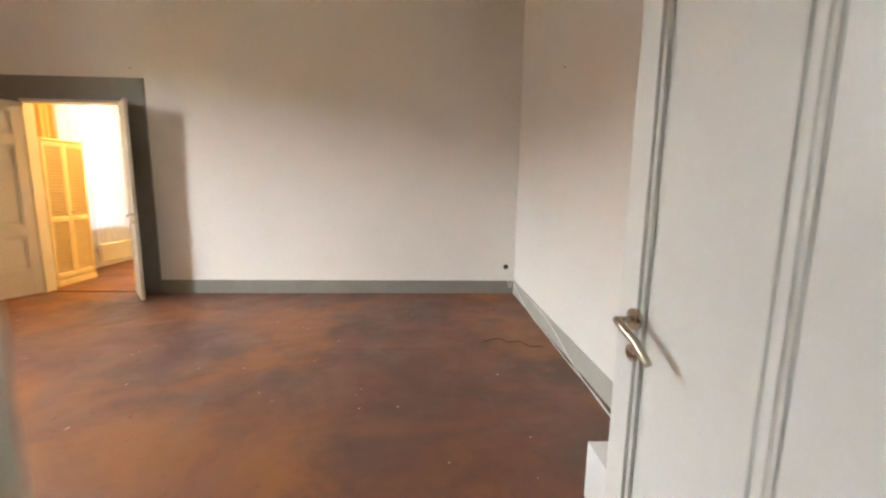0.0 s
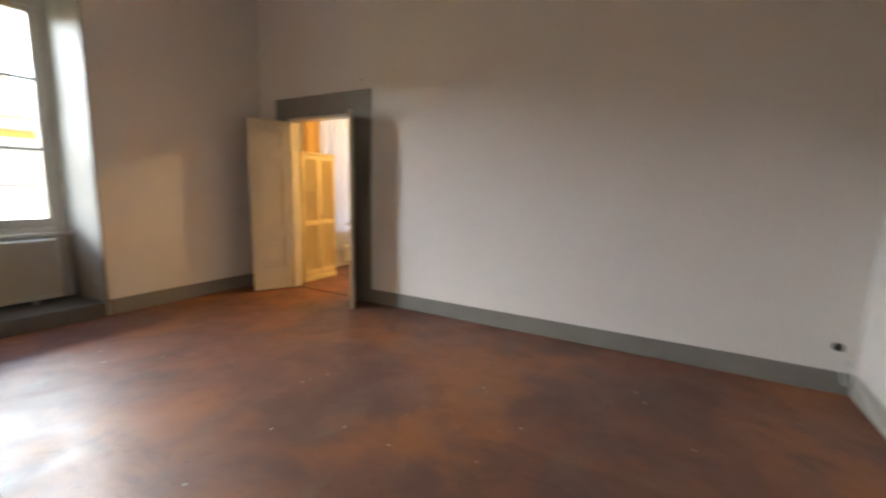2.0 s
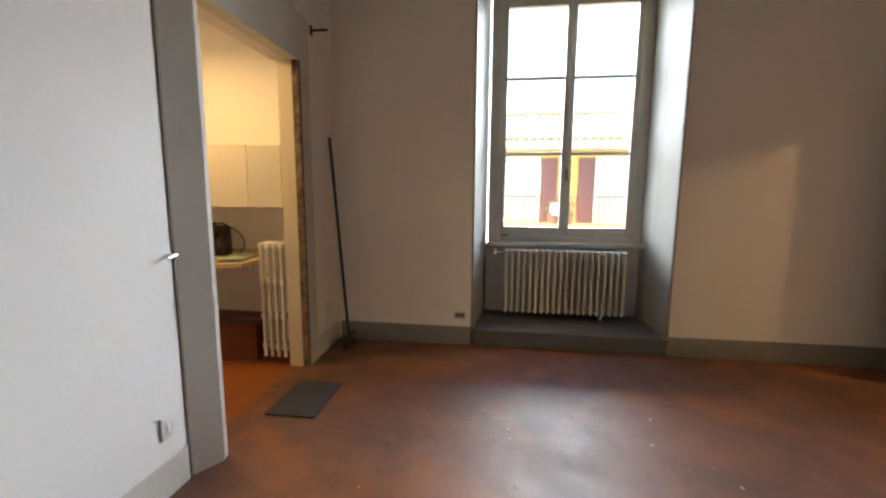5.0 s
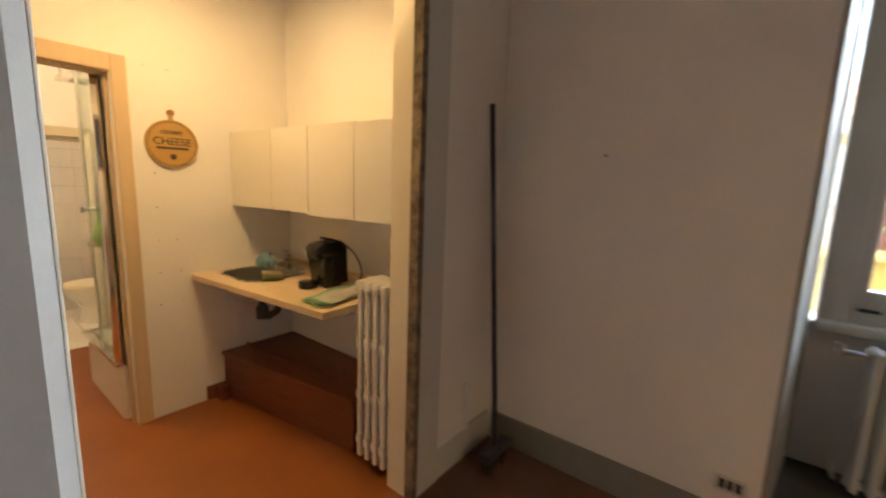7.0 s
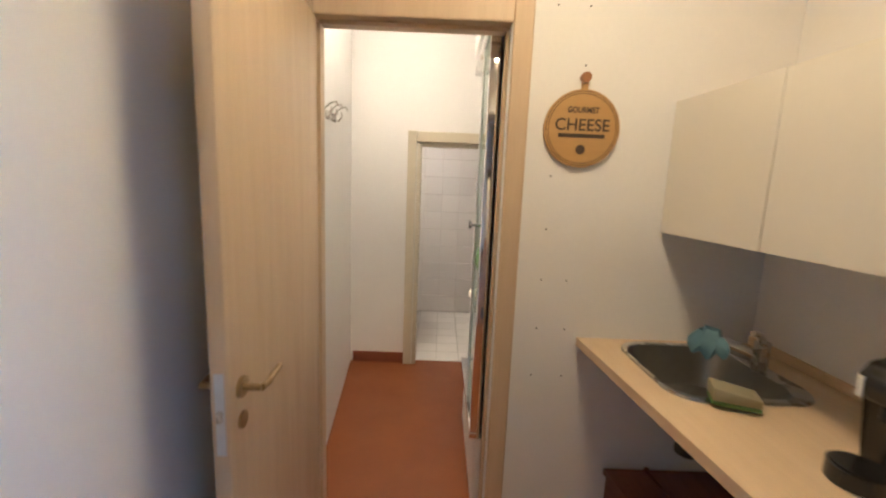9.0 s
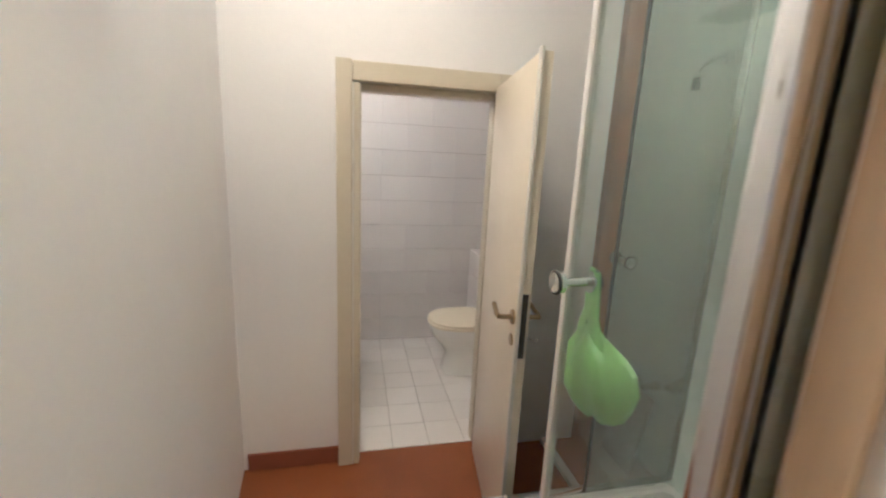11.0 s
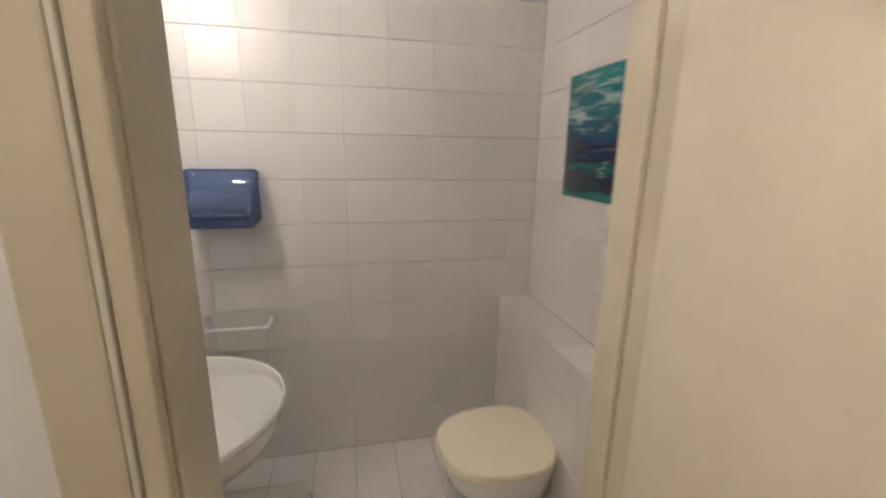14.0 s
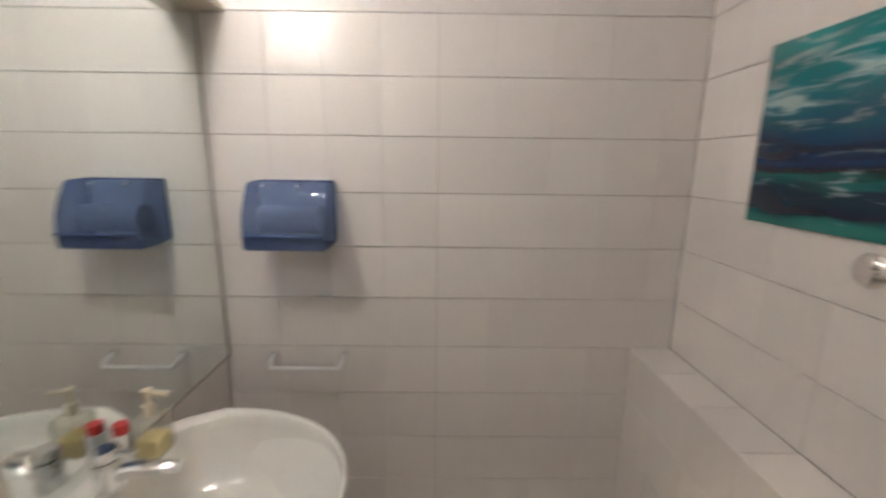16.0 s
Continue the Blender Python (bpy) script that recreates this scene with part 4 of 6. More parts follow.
for i in range(60):
    x, y = random.gauss(-2.7, 0.9), random.gauss(2.6, 0.7)
    a0, q = random.uniform(0, 6.28), random.uniform(0.006, 0.025)
    prism(bm, [(x, y), (x + q * math.cos(a0), y + q * math.sin(a0)), (x + q * math.cos(a0 + 0.25), y + q * math.sin(a0 + 0.25))], 0.0005, 0.0025)
solo("dark_crumbs", bm, M_RUBBER, "dark crumbs and dirt scattered on the floor", "debris", "stuff")
for p, d in (((XE, 2.74, 2.257), (-1, 0, 0)), ((-3.55, YN, 2.93), (0, -1, 0)), ((XE, 4.2, 2.6), (-1, 0, 0)), ((XW, 1.2, 1.72), (1, 0, 0))):
    p, d = Vector(p), Vector(d)
    solo("nail", tubes((p - d * 0.004, p + d * 0.016, 0.0035), (p + d * 0.014, p + d * 0.017, 0.006), seg=8), M_RUBBER, "small dark nail in the plaster wall", "nail", group="wall nails")
kb = thing("curtain_bracket", (-5.10, 0.638, 2.80), "dark metal bracket above the opening", "bracket")
part("arm", bent(bmesh.new(), [(-5.10, 0.636, 2.80), (-5.10, 0.74, 2.80), (-5.13, 0.77, 2.81)], 0.010), M_RUBBER, kb)
part("plate", boxes((-5.12, -5.08, 0.638, 0.645, 2.76, 2.84), bevel=0.003), M_RUBBER, kb)
solo("conduit", boxes((-5.30, -5.275, 0.635, 0.655, 0.185, 0.46), bevel=0.004), M_PLASW, "short white cable conduit in the room corner", "conduit")

# ---------------------------------------------------------------- kitchen
CZ = 0.915
wt = thing("worktop", (-4.95, -0.45, CZ), "pale maple laminate worktop fixed to the walls", "worktop")
bm = prism(bmesh.new(), [(KW, KS), (-4.545, KS), (-4.655, 0.20), (KW, 0.20)], CZ - 0.034, CZ)
# the sink's cut-out
wtop = part("slab", bm, M_LAM, wt, soft=False)
part("upstand", boxes((KW, KW + 0.014, KS, 0.20, CZ, CZ + 0.035), bevel=0.003), M_LAM, wt)
part("bracket", boxes((KW, -4.80, 0.12, 0.14, CZ - 0.07, CZ - 0.036), bevel=0.003), M_STEEL, wt)


def ring(cx, cy, sx, sy, r, z, n=8):
    """Points of a rounded rectangle."""
    pts = []
    for qx, qy, a0 in ((1, 1, 0), (-1, 1, 90), (-1, -1, 180), (1, -1, 270)):
        for k in range(n + 1):
            a = radians(a0 + 90 * k / n)
            pts.append((cx + qx * (sx / 2 - r) + r * math.cos(a), cy + qy * (sy / 2 - r) + r * math.sin(a), z))
    return pts


def loft(bm, rings, cap=True):
    rows = [[bm.verts.new(p) for p in r] for r in rings]
    for a, b in zip(rows, rows[1:]):
        n = len(a)
        for k in range(n):
            bm.faces.new((a[k], a[(k + 1) % n], b[(k + 1) % n], b[k]))
    if cap:
        bm.faces.new(rows[-1])
    return bm


SX, SY = -4.905, -0.815
sk = thing("kitchen_sink", (SX, SY, CZ), "inset stainless steel sink bowl with a wide rim", "sink")
part("rim", loft(bmesh.new(), [ring(SX, SY, 0.46, 0.46, 0.10, CZ + 0.002), ring(SX, SY, 0.455, 0.455, 0.10, CZ + 0.010), ring(SX + 0.02, SY, 0.395, 0.41, 0.09, CZ + 0.009), ring(SX + 0.02, SY, 0.39, 0.405, 0.09, CZ + 0.004)], cap=False), M_STEEL, sk)
part("bowl", loft(bmesh.new(), [ring(SX + 0.02, SY, 0.39, 0.405, 0.09, CZ + 0.006), ring(SX + 0.02, SY, 0.38, 0.395, 0.085, CZ - 0.03), ring(SX + 0.03, SY, 0.33, 0.345, 0.075, CZ - 0.14), ring(SX + 0.03, SY, 0.25, 0.26, 0.06, CZ - 0.155)]), M_SINK, sk)
part("drain", tubes(((SX + 0.03, SY, CZ - 0.156), (SX + 0.03, SY, CZ - 0.150), 0.04)), M_CHROME, sk)
cut = new("cutter", bpy.data.meshes.new("cutter"))
bm = loft(bmesh.new(), [ring(SX + 0.02, SY, 0.41, 0.425, 0.09, CZ - 0.1), ring(SX + 0.02, SY, 0.41, 0.425, 0.09, CZ + 0.1)])
bm.faces.new([v for v in bm.verts][:36][::-1])
bmesh.ops.recalc_face_normals(bm, faces=bm.faces)
bm.to_mesh(cut.data)
bm.free()
mod = wtop.modifiers.new("hole", "BOOLEAN")
mod.operation, mod.object, mod.solver = "DIFFERENCE", cut, "EXACT"
wtop.data.update()
bpy.context.view_layer.update()
_dg = bpy.context.evaluated_depsgraph_get()
_me = bpy.data.meshes.new_from_object(wtop.evaluated_get(_dg))
wtop.modifiers.clear()
wtop.data = _me
bpy.data.objects.remove(cut)

fc = thing("kitchen_tap", (-5.13, -0.80, CZ), "dull chrome single-lever kitchen tap", "tap")
part("body", tubes(((-5.09, -0.815, CZ + 0.006), (-5.09, -0.815, CZ + 0.11), 0.024)), M_STEEL, fc)
part("lever", bent(bmesh.new(), [(-5.09, -0.815, CZ + 0.11), (-5.075, -0.81, CZ + 0.135), (-5.03, -0.79, CZ + 0.15)], 0.010), M_STEEL, fc)
part("spout", bent(bmesh.new(), [(-5.09, -0.815, CZ + 0.06), (-5.04, -0.835, CZ + 0.08), (-4.99, -0.86, CZ + 0.095), (-4.965, -0.87, CZ + 0.08)], 0.012), M_STEEL, fc)


bm = bmesh.new()
for k, (dx, dy) in enumerate(((0, 0), (0.022, -0.03), (-0.02, 0.03))):
    n0, rows = 16, []
    for j in range(9):
        f = j / 8
        rr0 = (0.014 + 0.026 * math.sin(math.pi * min(1.0, 0.18 + 0.82 * f)) ** 0.8) * (1 - 0.55 * f ** 5)
        rows.append([(-4.965 + dx * (0.4 + f) + rr0 * (0.75 + 0.25 * math.sin(3 * t0 + k + 4 * f)) * math.cos(t0), -0.90 + dy * (0.4 + f) + 1.25 * rr0 * (0.8 + 0.2 * math.cos(4 * t0 + 2 * k + 3 * f)) * math.sin(t0), CZ + 0.125 - 0.12 * f + 0.02 * k * (f - 0.5)) for t0 in [2 * math.pi * i / n0 for i in range(n0)]])
    loft(bm, rows)
solo("dish_cloth", bm, M_CLOTH, "crumpled blue dish cloth hung over the tap", "cloth")
sg = thing("sponge", (-4.83, -0.575, CZ), "worn dish sponge with a green scouring side on the sink rim", "sponge")
for nm, z0, z1, mt, lb in (("scourer", 0.011, 0.022, M_SCOUR, "green scouring pad"), ("foam", 0.0225, 0.055, M_SPONGE, "")):
    bm = boxes((-0.06, 0.06, -0.04, 0.04, z0, z1), bevel=0.005)
    for v in bm.verts:
        v.co.z += 0.008 * math.sin(v.co.x * 30) * (v.co.z > 0.03)
    bm.transform(pose(-4.83, -0.575, CZ, 0, 0, -22))
    part(nm, bm, mt, sg, lb)

# capsule coffee machine
cm = thing("coffee_machine", (-5.0, -0.25, CZ), "black capsule coffee machine on the worktop", "coffee machine")
bm = bmesh.new()
prof = [(-5.14, 0.004), (-4.945, 0.004), (-4.945, 0.17), (-4.905, 0.175), (-4.90, 0.225), (-4.925, 0.258), (-4.99, 0.272), (-5.09, 0.268), (-5.13, 0.245)]
lo, hi = ([bm.verts.new((x, y, CZ + z)) for x, z in prof] for y in (-0.335, -0.205))
bm.faces.new(lo)
bm.faces.new(hi[::-1])
for k in range(len(prof)):
    bm.faces.new((lo[k], lo[(k + 1) % len(prof)], hi[(k + 1) % len(prof)], hi[k]))
bmesh.ops.bevel(bm, geom=bm.edges[:], offset=0.012, segments=3, profile=0.5, affect="EDGES")
part("body", bm, M_BLACK, cm)
part("water_tank", boxes((-5.045, -4.925, -0.203, -0.148, CZ + 0.004, CZ + 0.195), bevel=0.016), M_BLACK, cm, "smoky black water tank")
part("tank_lid", boxes((-5.048, -4.922, -0.204, -0.146, CZ + 0.196, CZ + 0.212), bevel=0.007), M_BLACK, cm)
part("lever", bent(bmesh.new(), [(-5.10, -0.325, CZ + 0.262), (-5.02, -0.328, CZ + 0.287), (-5.02, -0.212, CZ + 0.287), (-5.10, -0.215, CZ + 0.262)], 0.007), M_BLACK, cm)
part("spout", tubes(((-4.922, -0.27, CZ + 0.176), (-4.922, -0.27, CZ + 0.145), 0.014)), M_BLACK, cm)
part("drip_tray", tubes(((-4.885, -0.27, CZ + 0.002), (-4.885, -0.27, CZ + 0.040), 0.056), seg=28), M_BLACK, cm)
part("tray_grid", tubes(((-4.885, -0.27, CZ + 0.040), (-4.885, -0.27, CZ + 0.043), 0.047), seg=28), M_BLACK, cm)
part("label_plate", boxes((-4.9035, -4.900, -0.326, -0.312, CZ + 0.178, CZ + 0.225)), M_PLASW, cm, "small white label strip")
cable("cable", [(-5.10, -0.20, CZ + 0.25), (-5.12, -0.14, CZ + 0.22), (-5.14, -0.09, CZ + 0.13), (-5.17, -0.11, CZ + 0.05), (-5.20, -0.18, CZ + 0.01)], 0.005, M_RUBBER, "black power cable of the coffee machine")

M_TEA = surf("tea_towel_cotton", (0.72, 0.72, 0.66), (0.66, 0.66, 0.60), 0.95, big=8, fine=180, bump=0.4)
_n, _l = M_TEA.node_tree.nodes, M_TEA.node_tree.links
_uv = _n.new("ShaderNodeUVMap")
_sp = _n.new("ShaderNodeSeparateXYZ")
_l.new(_uv.outputs[0], _sp.inputs[0])
_mn = _n.new("ShaderNodeMath")
_mn.operation = "MINIMUM"
_l.new(_sp.outputs["X"], _mn.inputs[0])
_l.new(_sp.outputs["Y"], _mn.inputs[1])
_rp = _n.new("ShaderNodeValToRGB")
for _k in range(4):
    _rp.color_ramp.elements.new(0.5)
for _e, (_p, _c) in zip(_rp.color_ramp.elements, ((0.0, (0.45, 0.62, 0.48)), (0.07, (0.20, 0.44, 0.27)), (0.13, (0.50, 0.66, 0.52)), (0.16, (0.72, 0.72, 0.66)), (0.22, (0.52, 0.68, 0.54)), (0.25, (0.72, 0.72, 0.66)))):
    _e.position, _e.color = _p, (*_c, 1)
_l.new(_mn.outputs[0], _rp.inputs[0])
_l.new(_rp.outputs[0], _n["Principled BSDF"].inputs["Base Color"])
tw = thing("tea_towel", (-4.88, 0.05, CZ), "folded white tea towel with green stripes on the worktop", "towel")
for k in range(2):
    bm = bmesh.new()
    uvl = bm.loops.layers.uv.new("UVMap")
    n, g = 22, []
    for i in range(n + 1):
        row = []
        for j in range(11):
            u, v = i / n, j / 10
            x = -4.685 - 0.385 * u - 0.015 * k + 0.008 * math.sin(9 * v + 2 * k)
            y = -0.045 + 0.19 * v + 0.012 * k * (1 - u) + 0.010 * math.sin(7 * u + k) - 0.05 * u
            row.append(bm.verts.new((x, y, CZ + 0.011 + 0.011 * k + 0.006 * math.sin(5 * u + 3 * v + 2 * k) ** 2 + 0.003 * noise.noise((u * 6, v * 6, k)))))
        g.append(row)
    for i in range(n):
        for j in range(10):
            f = bm.faces.new((g[i][j], g[i + 1][j], g[i + 1][j + 1], g[i][j + 1]))
            for lp0, (a, c) in zip(f.loops, ((i, j), (i + 1, j), (i + 1, j + 1), (i, j + 1))):
                lp0[uvl].uv = (a / n * 1.6, c / 10 * 0.9)
    bmesh.ops.solidify(bm, geom=bm.faces[:], thickness=0.008)
    part("fold", bm, M_TEA, tw)

# wall cabinets
Z0, Z1 = 1.365, 1.855
seams = [KS + 0.004, -0.615, -0.255, 0.125, 0.415]
front = lambda y: -4.835 - 0.06 * (y - KS)
for k, (a, b) in enumerate(zip(seams, seams[1:])):
    c = thing("wall_cabinet", (-5.0, (a + b) / 2, Z0), "plain cream wall cabinet with a smooth door", "cabinet", "kitchen wall cabinets")
    part("body", prism(bmesh.new(), [(KW, a), (front(a) - 0.02, a), (front(b) - 0.02, b), (KW, b)], Z0 + 0.002, Z1), M_CAB, c, soft=False)
    part("door", prism(bmesh.new(), [(front(a) - 0.018, a + 0.003), (front(a), a + 0.003), (front(b), b - 0.003), (front(b) - 0.018, b - 0.003)], Z0 - 0.012 * (k > 1), Z1 + 0.004), M_CAB, c, soft=False)
solo("cabinet_top_board", boxes((KW, -4.93, KS, 0.10, Z1 + 0.005, Z1 + 0.012)), M_LAM, "thin wooden board lying on the wall cabinets", "board")

# stepped dark boxing on the floor
bxs = thing("step_box", (-4.95, -0.45, 0), "dark red-brown boarded step under the worktop", "step")
part("riser", prism(bmesh.new(), [(-4.75, KS + 0.013), (-4.725, KS + 0.013), (-4.90, 0.13), (-4.925, 0.13)], 0.0, 0.305), M_DKWOOD, bxs, soft=False)
part("board", prism(bmesh.new(), [(KW, KS + 0.013), (-4.71, KS + 0.013), (-4.885, 0.14), (KW, 0.14)], 0.307, 0.332), M_DKWOOD, bxs, soft=False)
part("end_panel", boxes((KW, -4.93, 0.105, 0.128, 0, 0.305)), M_DKWOOD, bxs, soft=False)
part("tread_edge", prism(bmesh.new(), [(-4.90, KS + 0.013), (-4.885, KS + 0.013), (-5.045, 0.13), (-5.06, 0.13)], 0.333, 0.345), M_DKWOOD, bxs, soft=False)
part("toe_board", prism(bmesh.new(), [(-4.70, KS + 0.013), (-4.66, KS + 0.013), (-4.66, KS + 0.10), (-4.72, KS + 0.10)], 0, 0.10), M_DKWOOD, bxs, soft=False)

tp = thing("drain_trap", (-5.0, -0.80, 0.6), "dark plastic drain trap under the sink", "drain pipe")
part("pipe", bent(bmesh.new(), [(-4.88, SY, CZ - 0.157), (-4.88, SY, 0.66), (-4.90, SY + 0.05, 0.62), (-4.93, SY + 0.10, 0.66), (-4.95, SY + 0.10, 0.72), (-5.10, SY + 0.08, 0.70), (KW, SY + 0.06, 0.68)], 0.024), M_RUBBER, tp)
part("cup", tubes(((-4.88, SY, 0.60), (-4.88, SY, 0.68), 0.04)), M_RUBBER, tp)
part("hose", bent(bmesh.new(), [(-5.12, SY + 0.02, 0.85), (-5.10, SY + 0.15, 0.74), (-5.12, SY + 0.30, 0.78), (-5.24, SY + 0.34, 0.80)], 0.008), M_STEEL, tp)
part("tap_valve", tubes(((KW, SY + 0.34, 0.80), (-5.20, SY + 0.34, 0.80), 0.015)), M_BRASS, tp)


def cast_radiator(name, x0, x1, y0, y1, z0, z1, n, label):
    """Old cast-iron radiator: flat slotted sections side by side along y."""
    base = thing(name, ((x0 + x1) / 2, (y0 + y1) / 2, z0), label, "radiator")
    step = (y1 - y0) / n
    d = x1 - x0
    bm = bmesh.new()
    for k in range(4):
        x = x0 + d * (k + 0.5) / 4
        tube(bm, (x, 0, z0 + 0.05), (x, 0, z1 - 0.04), d * 0.085, seg=8)
    for z in (z0 + 0.05, z0 + (z1 - z0) * 0.33, z0 + (z1 - z0) * 0.64, z1 - 0.04):
        box(bm, x0 + 0.004, x1 - 0.004, -step * 0.36, step * 0.36, z - 0.028, z + 0.028, 0.012)
    for z in (z0 + 0.05, z1 - 0.04):
        tube(bm, ((x0 + x1) / 2, -step / 2, z), ((x0 + x1) / 2, step / 2, z), 0.026, seg=10)
    for x in (x0 + 0.025, x1 - 0.025):
        box(bm, x - 0.014, x + 0.014, -step * 0.25, step * 0.25, z0 - 0.05, z0 + 0.05, 0.006)
    first = part("section", bm, M_RAD, base)
    off = Vector(first.location)
    for k in range(n):
        o = first if k == 0 else first.copy()
        if k:
            scene.collection.objects.link(o)
        o.location = off + Vector((0, y0 + step * (k + 0.5), 0))
    return base


cast_radiator("radiator", -5.03, -4.83, 0.215, 0.455, 0.12, 1.07, 4, "old cream cast-iron radiator beside the worktop")

# round cheese board on the wall
bd = thing("round_board", (-4.485, KS, 1.745), "round wooden board with dark printed lettering, hung on the wall", "sign")
part("disc", tubes(((-4.485, KS, 1.745), (-4.485, KS + 0.016, 1.745), 0.143), seg=64), M_BOARD, bd)
bm = bmesh.new()
for r in (0.136, 0.128):
    for k in range(64):
        a, b2 = 2 * math.pi * k / 64, 2 * math.pi * (k + 1) / 64
        tube(bm, (-4.485 + r * math.cos(a), KS + 0.0165, 1.745 + r * math.sin(a)), (-4.485 + r * math.cos(b2), KS + 0.0165, 1.745 + r * math.sin(b2)), 0.0012, seg=4)
part("printed_rings", bm, M_INK, bd)
part("printed_bar", boxes((-4.573, -4.397, KS + 0.016, KS + 0.0172, 1.712, 1.726)), M_INK, bd)
part("printed_mark", tubes(((-4.485, KS + 0.016, 1.668), (-4.485, KS + 0.0172, 1.668), 0.018)), M_INK, bd)
part("hanger", boxes((-4.498, -4.472, KS + 0.004, KS + 0.012, 1.885, 1.935), bevel=0.006), M_BOARD, bd)
part("peg", tubes(((-4.485, KS, 1.93), (-4.485, KS + 0.022, 1.93), 0.019), seg=18), M_POST, bd)


def writing(name, body, size, m, material, parent, width=None):
    cu = bpy.data.curves.new(name, "FONT")
    cu.body, cu.size, cu.align_x, cu.align_y, cu.extrude = body, size, "CENTER", "CENTER", 0.0006
    cu.offset = 0.0008
    o = new(name, cu)
    bpy.context.view_layer.update()
    me = bpy.data.meshes.new_from_object(o.evaluated_get(bpy.context.evaluated_depsgraph_get()))
    bpy.data.objects.remove(o)
    me.materials.append(material)
    o = new(name, me)
    if width:
        ex = max(v.co.x for v in me.vertices) - min(v.co.x for v in me.vertices)
        m = m @ Matrix.Diagonal((width / ex, 1, 1, 1))
    me.transform(m)
    o.parent = parent
    o.location = -parent.location
    return o


writing("lettering", "CHEESE", 0.062, pose(-4.485, KS + 0.0168, 1.757, 90, 0, 180), M_INK, bd, 0.205)
writing("lettering", "GOURMET", 0.03, pose(-4.485, KS + 0.0168, 1.812, 90, 0, 180), M_INK, bd, 0.12)

# drilled holes in the wall beside the board
bm = bmesh.new()
random.seed(11)
for i, x in enumerate((-4.27, -4.375, -4.487)):
    for z in (2.18, 1.975, 1.77, 1.565, 1.358, 1.152, 0.948, 0.744):
        if random.random() < 0.85:
            xx = x + random.uniform(-0.01, 0.01)
            tube(bm, (xx, KS + 0.0002, z), (xx, KS + 0.0016, z), 0.0034, seg=8)
solo("drill_holes", bm, M_RUBBER, "small drilled holes in the white wall", "hole", "stuff")

# kitchen door frame and leaf
setting("door_frame_kitchen", boxes((KD0 - 0.08, KD0 - 0.005, KS - 0.108, KS + 0.014, 0, KDH + 0.075), (KD1 - 0.02, KD1 + 0.085, KS - 0.108, KS + 0.014, 0, KDH + 0.075), (KD0 - 0.005, KD1 - 0.02, KS - 0.108, KS + 0.014, KDH - 0.02, KDH + 0.075), bevel=0.006), M_OAK, "pale oak laminate door frame")
setting("door_stop_kitchen", boxes((KD0 - 0.005, KD0 + 0.012, KS - 0.09, KS - 0.04, 0, KDH - 0.03), (KD1 - 0.034, KD1 - 0.02, KS - 0.09, KS - 0.04, 0, KDH - 0.03), (KD0 + 0.012, KD1 - 0.034, KS - 0.09, KS - 0.04, KDH - 0.034, KDH - 0.02)), M_OAK, "pale oak door stop")
kd = thing("door_4", (-3.465, KS + 0.02, 0), "pale oak laminate door with a brushed lever, open", "door", "", "structure")
rotk = Matrix.Translation((-3.465, KS + 0.02, 0)) @ Matrix.Rotation(radians(91.5), 4, "Z")
WK = 0.735
bm = boxes((0, WK, -0.02, 0.02, 0.008, KDH - 0.03), bevel=0.003)
bm.transform(rotk)
part("leaf", bm, M_OAK, kd)
bm = boxes((WK - 0.002, WK + 0.002, -0.011, 0.011, 0.88, 1.08), bevel=0.001)
bm.transform(rotk)
lp = part("lock_plate", bm, M_ZINC, kd, "pale zinc lock plate")
bm = boxes((WK, WK + 0.008, -0.006, 0.006, 0.965, 0.99), bevel=0.001)
bm.transform(rotk)
part("latch", bm, M_STEEL, lp)
lever(kd, rotk, WK - 0.06, 1.02, 1, M_BRASS, reach=0.115, drop=0.0)
lever(kd, rotk, WK - 0.06, 1.02, -1, M_BRASS, reach=0.115, drop=0.0)
part("strike_plate", boxes((KD0 - 0.006, KD0 - 0.002, KS - 0.03, KS - 0.008, 0.98, 1.10)), M_STEEL, kd)

# kitchen ceiling spots
for x, y in ((-4.85, -0.60), (-4.90, -0.45)):
    s = thing("ceiling_spot", (x, y, 3.0), "small white spot lamp on a short ceiling stem", "lamp", "kitchen ceiling spots")
    part("stem", tubes(((x, y, 3.0), (x, y, 2.80), 0.008), ((x, y, 3.0), (x, y, 2.985), 0.04), seg=20), M_PLASW, s)
    part("rim", tubes(((x, y, 2.81), (x, y, 2.752), 0.03), seg=24), M_PLASW, s)
    part("bulb", tubes(((x, y, 2.752), (x, y, 2.742), 0.024), seg=20), glow("warm_bulb", (1.0, 0.72, 0.4), 4.0), s)

# ---------------------------------------------------------------- hall
hk = thing("coat_hooks", (-3.35, -1.70, 1.85), "small steel rail with coat hooks on the wall", "hook")
rh = Matrix.Translation((-3.351, -1.70, 1.85)) @ Matrix.Rotation(radians(-95.5), 4, "Z")
bm = boxes((-0.11, 0.11, -0.010, 0.0, -0.022, 0.022), bevel=0.003)
bm.transform(rh)
part("rail", bm, M_STEEL, hk)
for k in range(3):
    x = -0.075 + 0.075 * k
    bm = bent(bmesh.new(), [(x, -0.008, -0.01), (x, -0.035, -0.02), (x, -0.055, 0.01), (x, -0.05, 0.03)], 0.004, 8)
    bent(bm, [(x, -0.008, 0.015), (x, -0.05, 0.05), (x, -0.075, 0.055), (x, -0.085, 0.035)], 0.004, 8)
    bm.transform(rh)
    part("hook", bm, M_STEEL, hk)

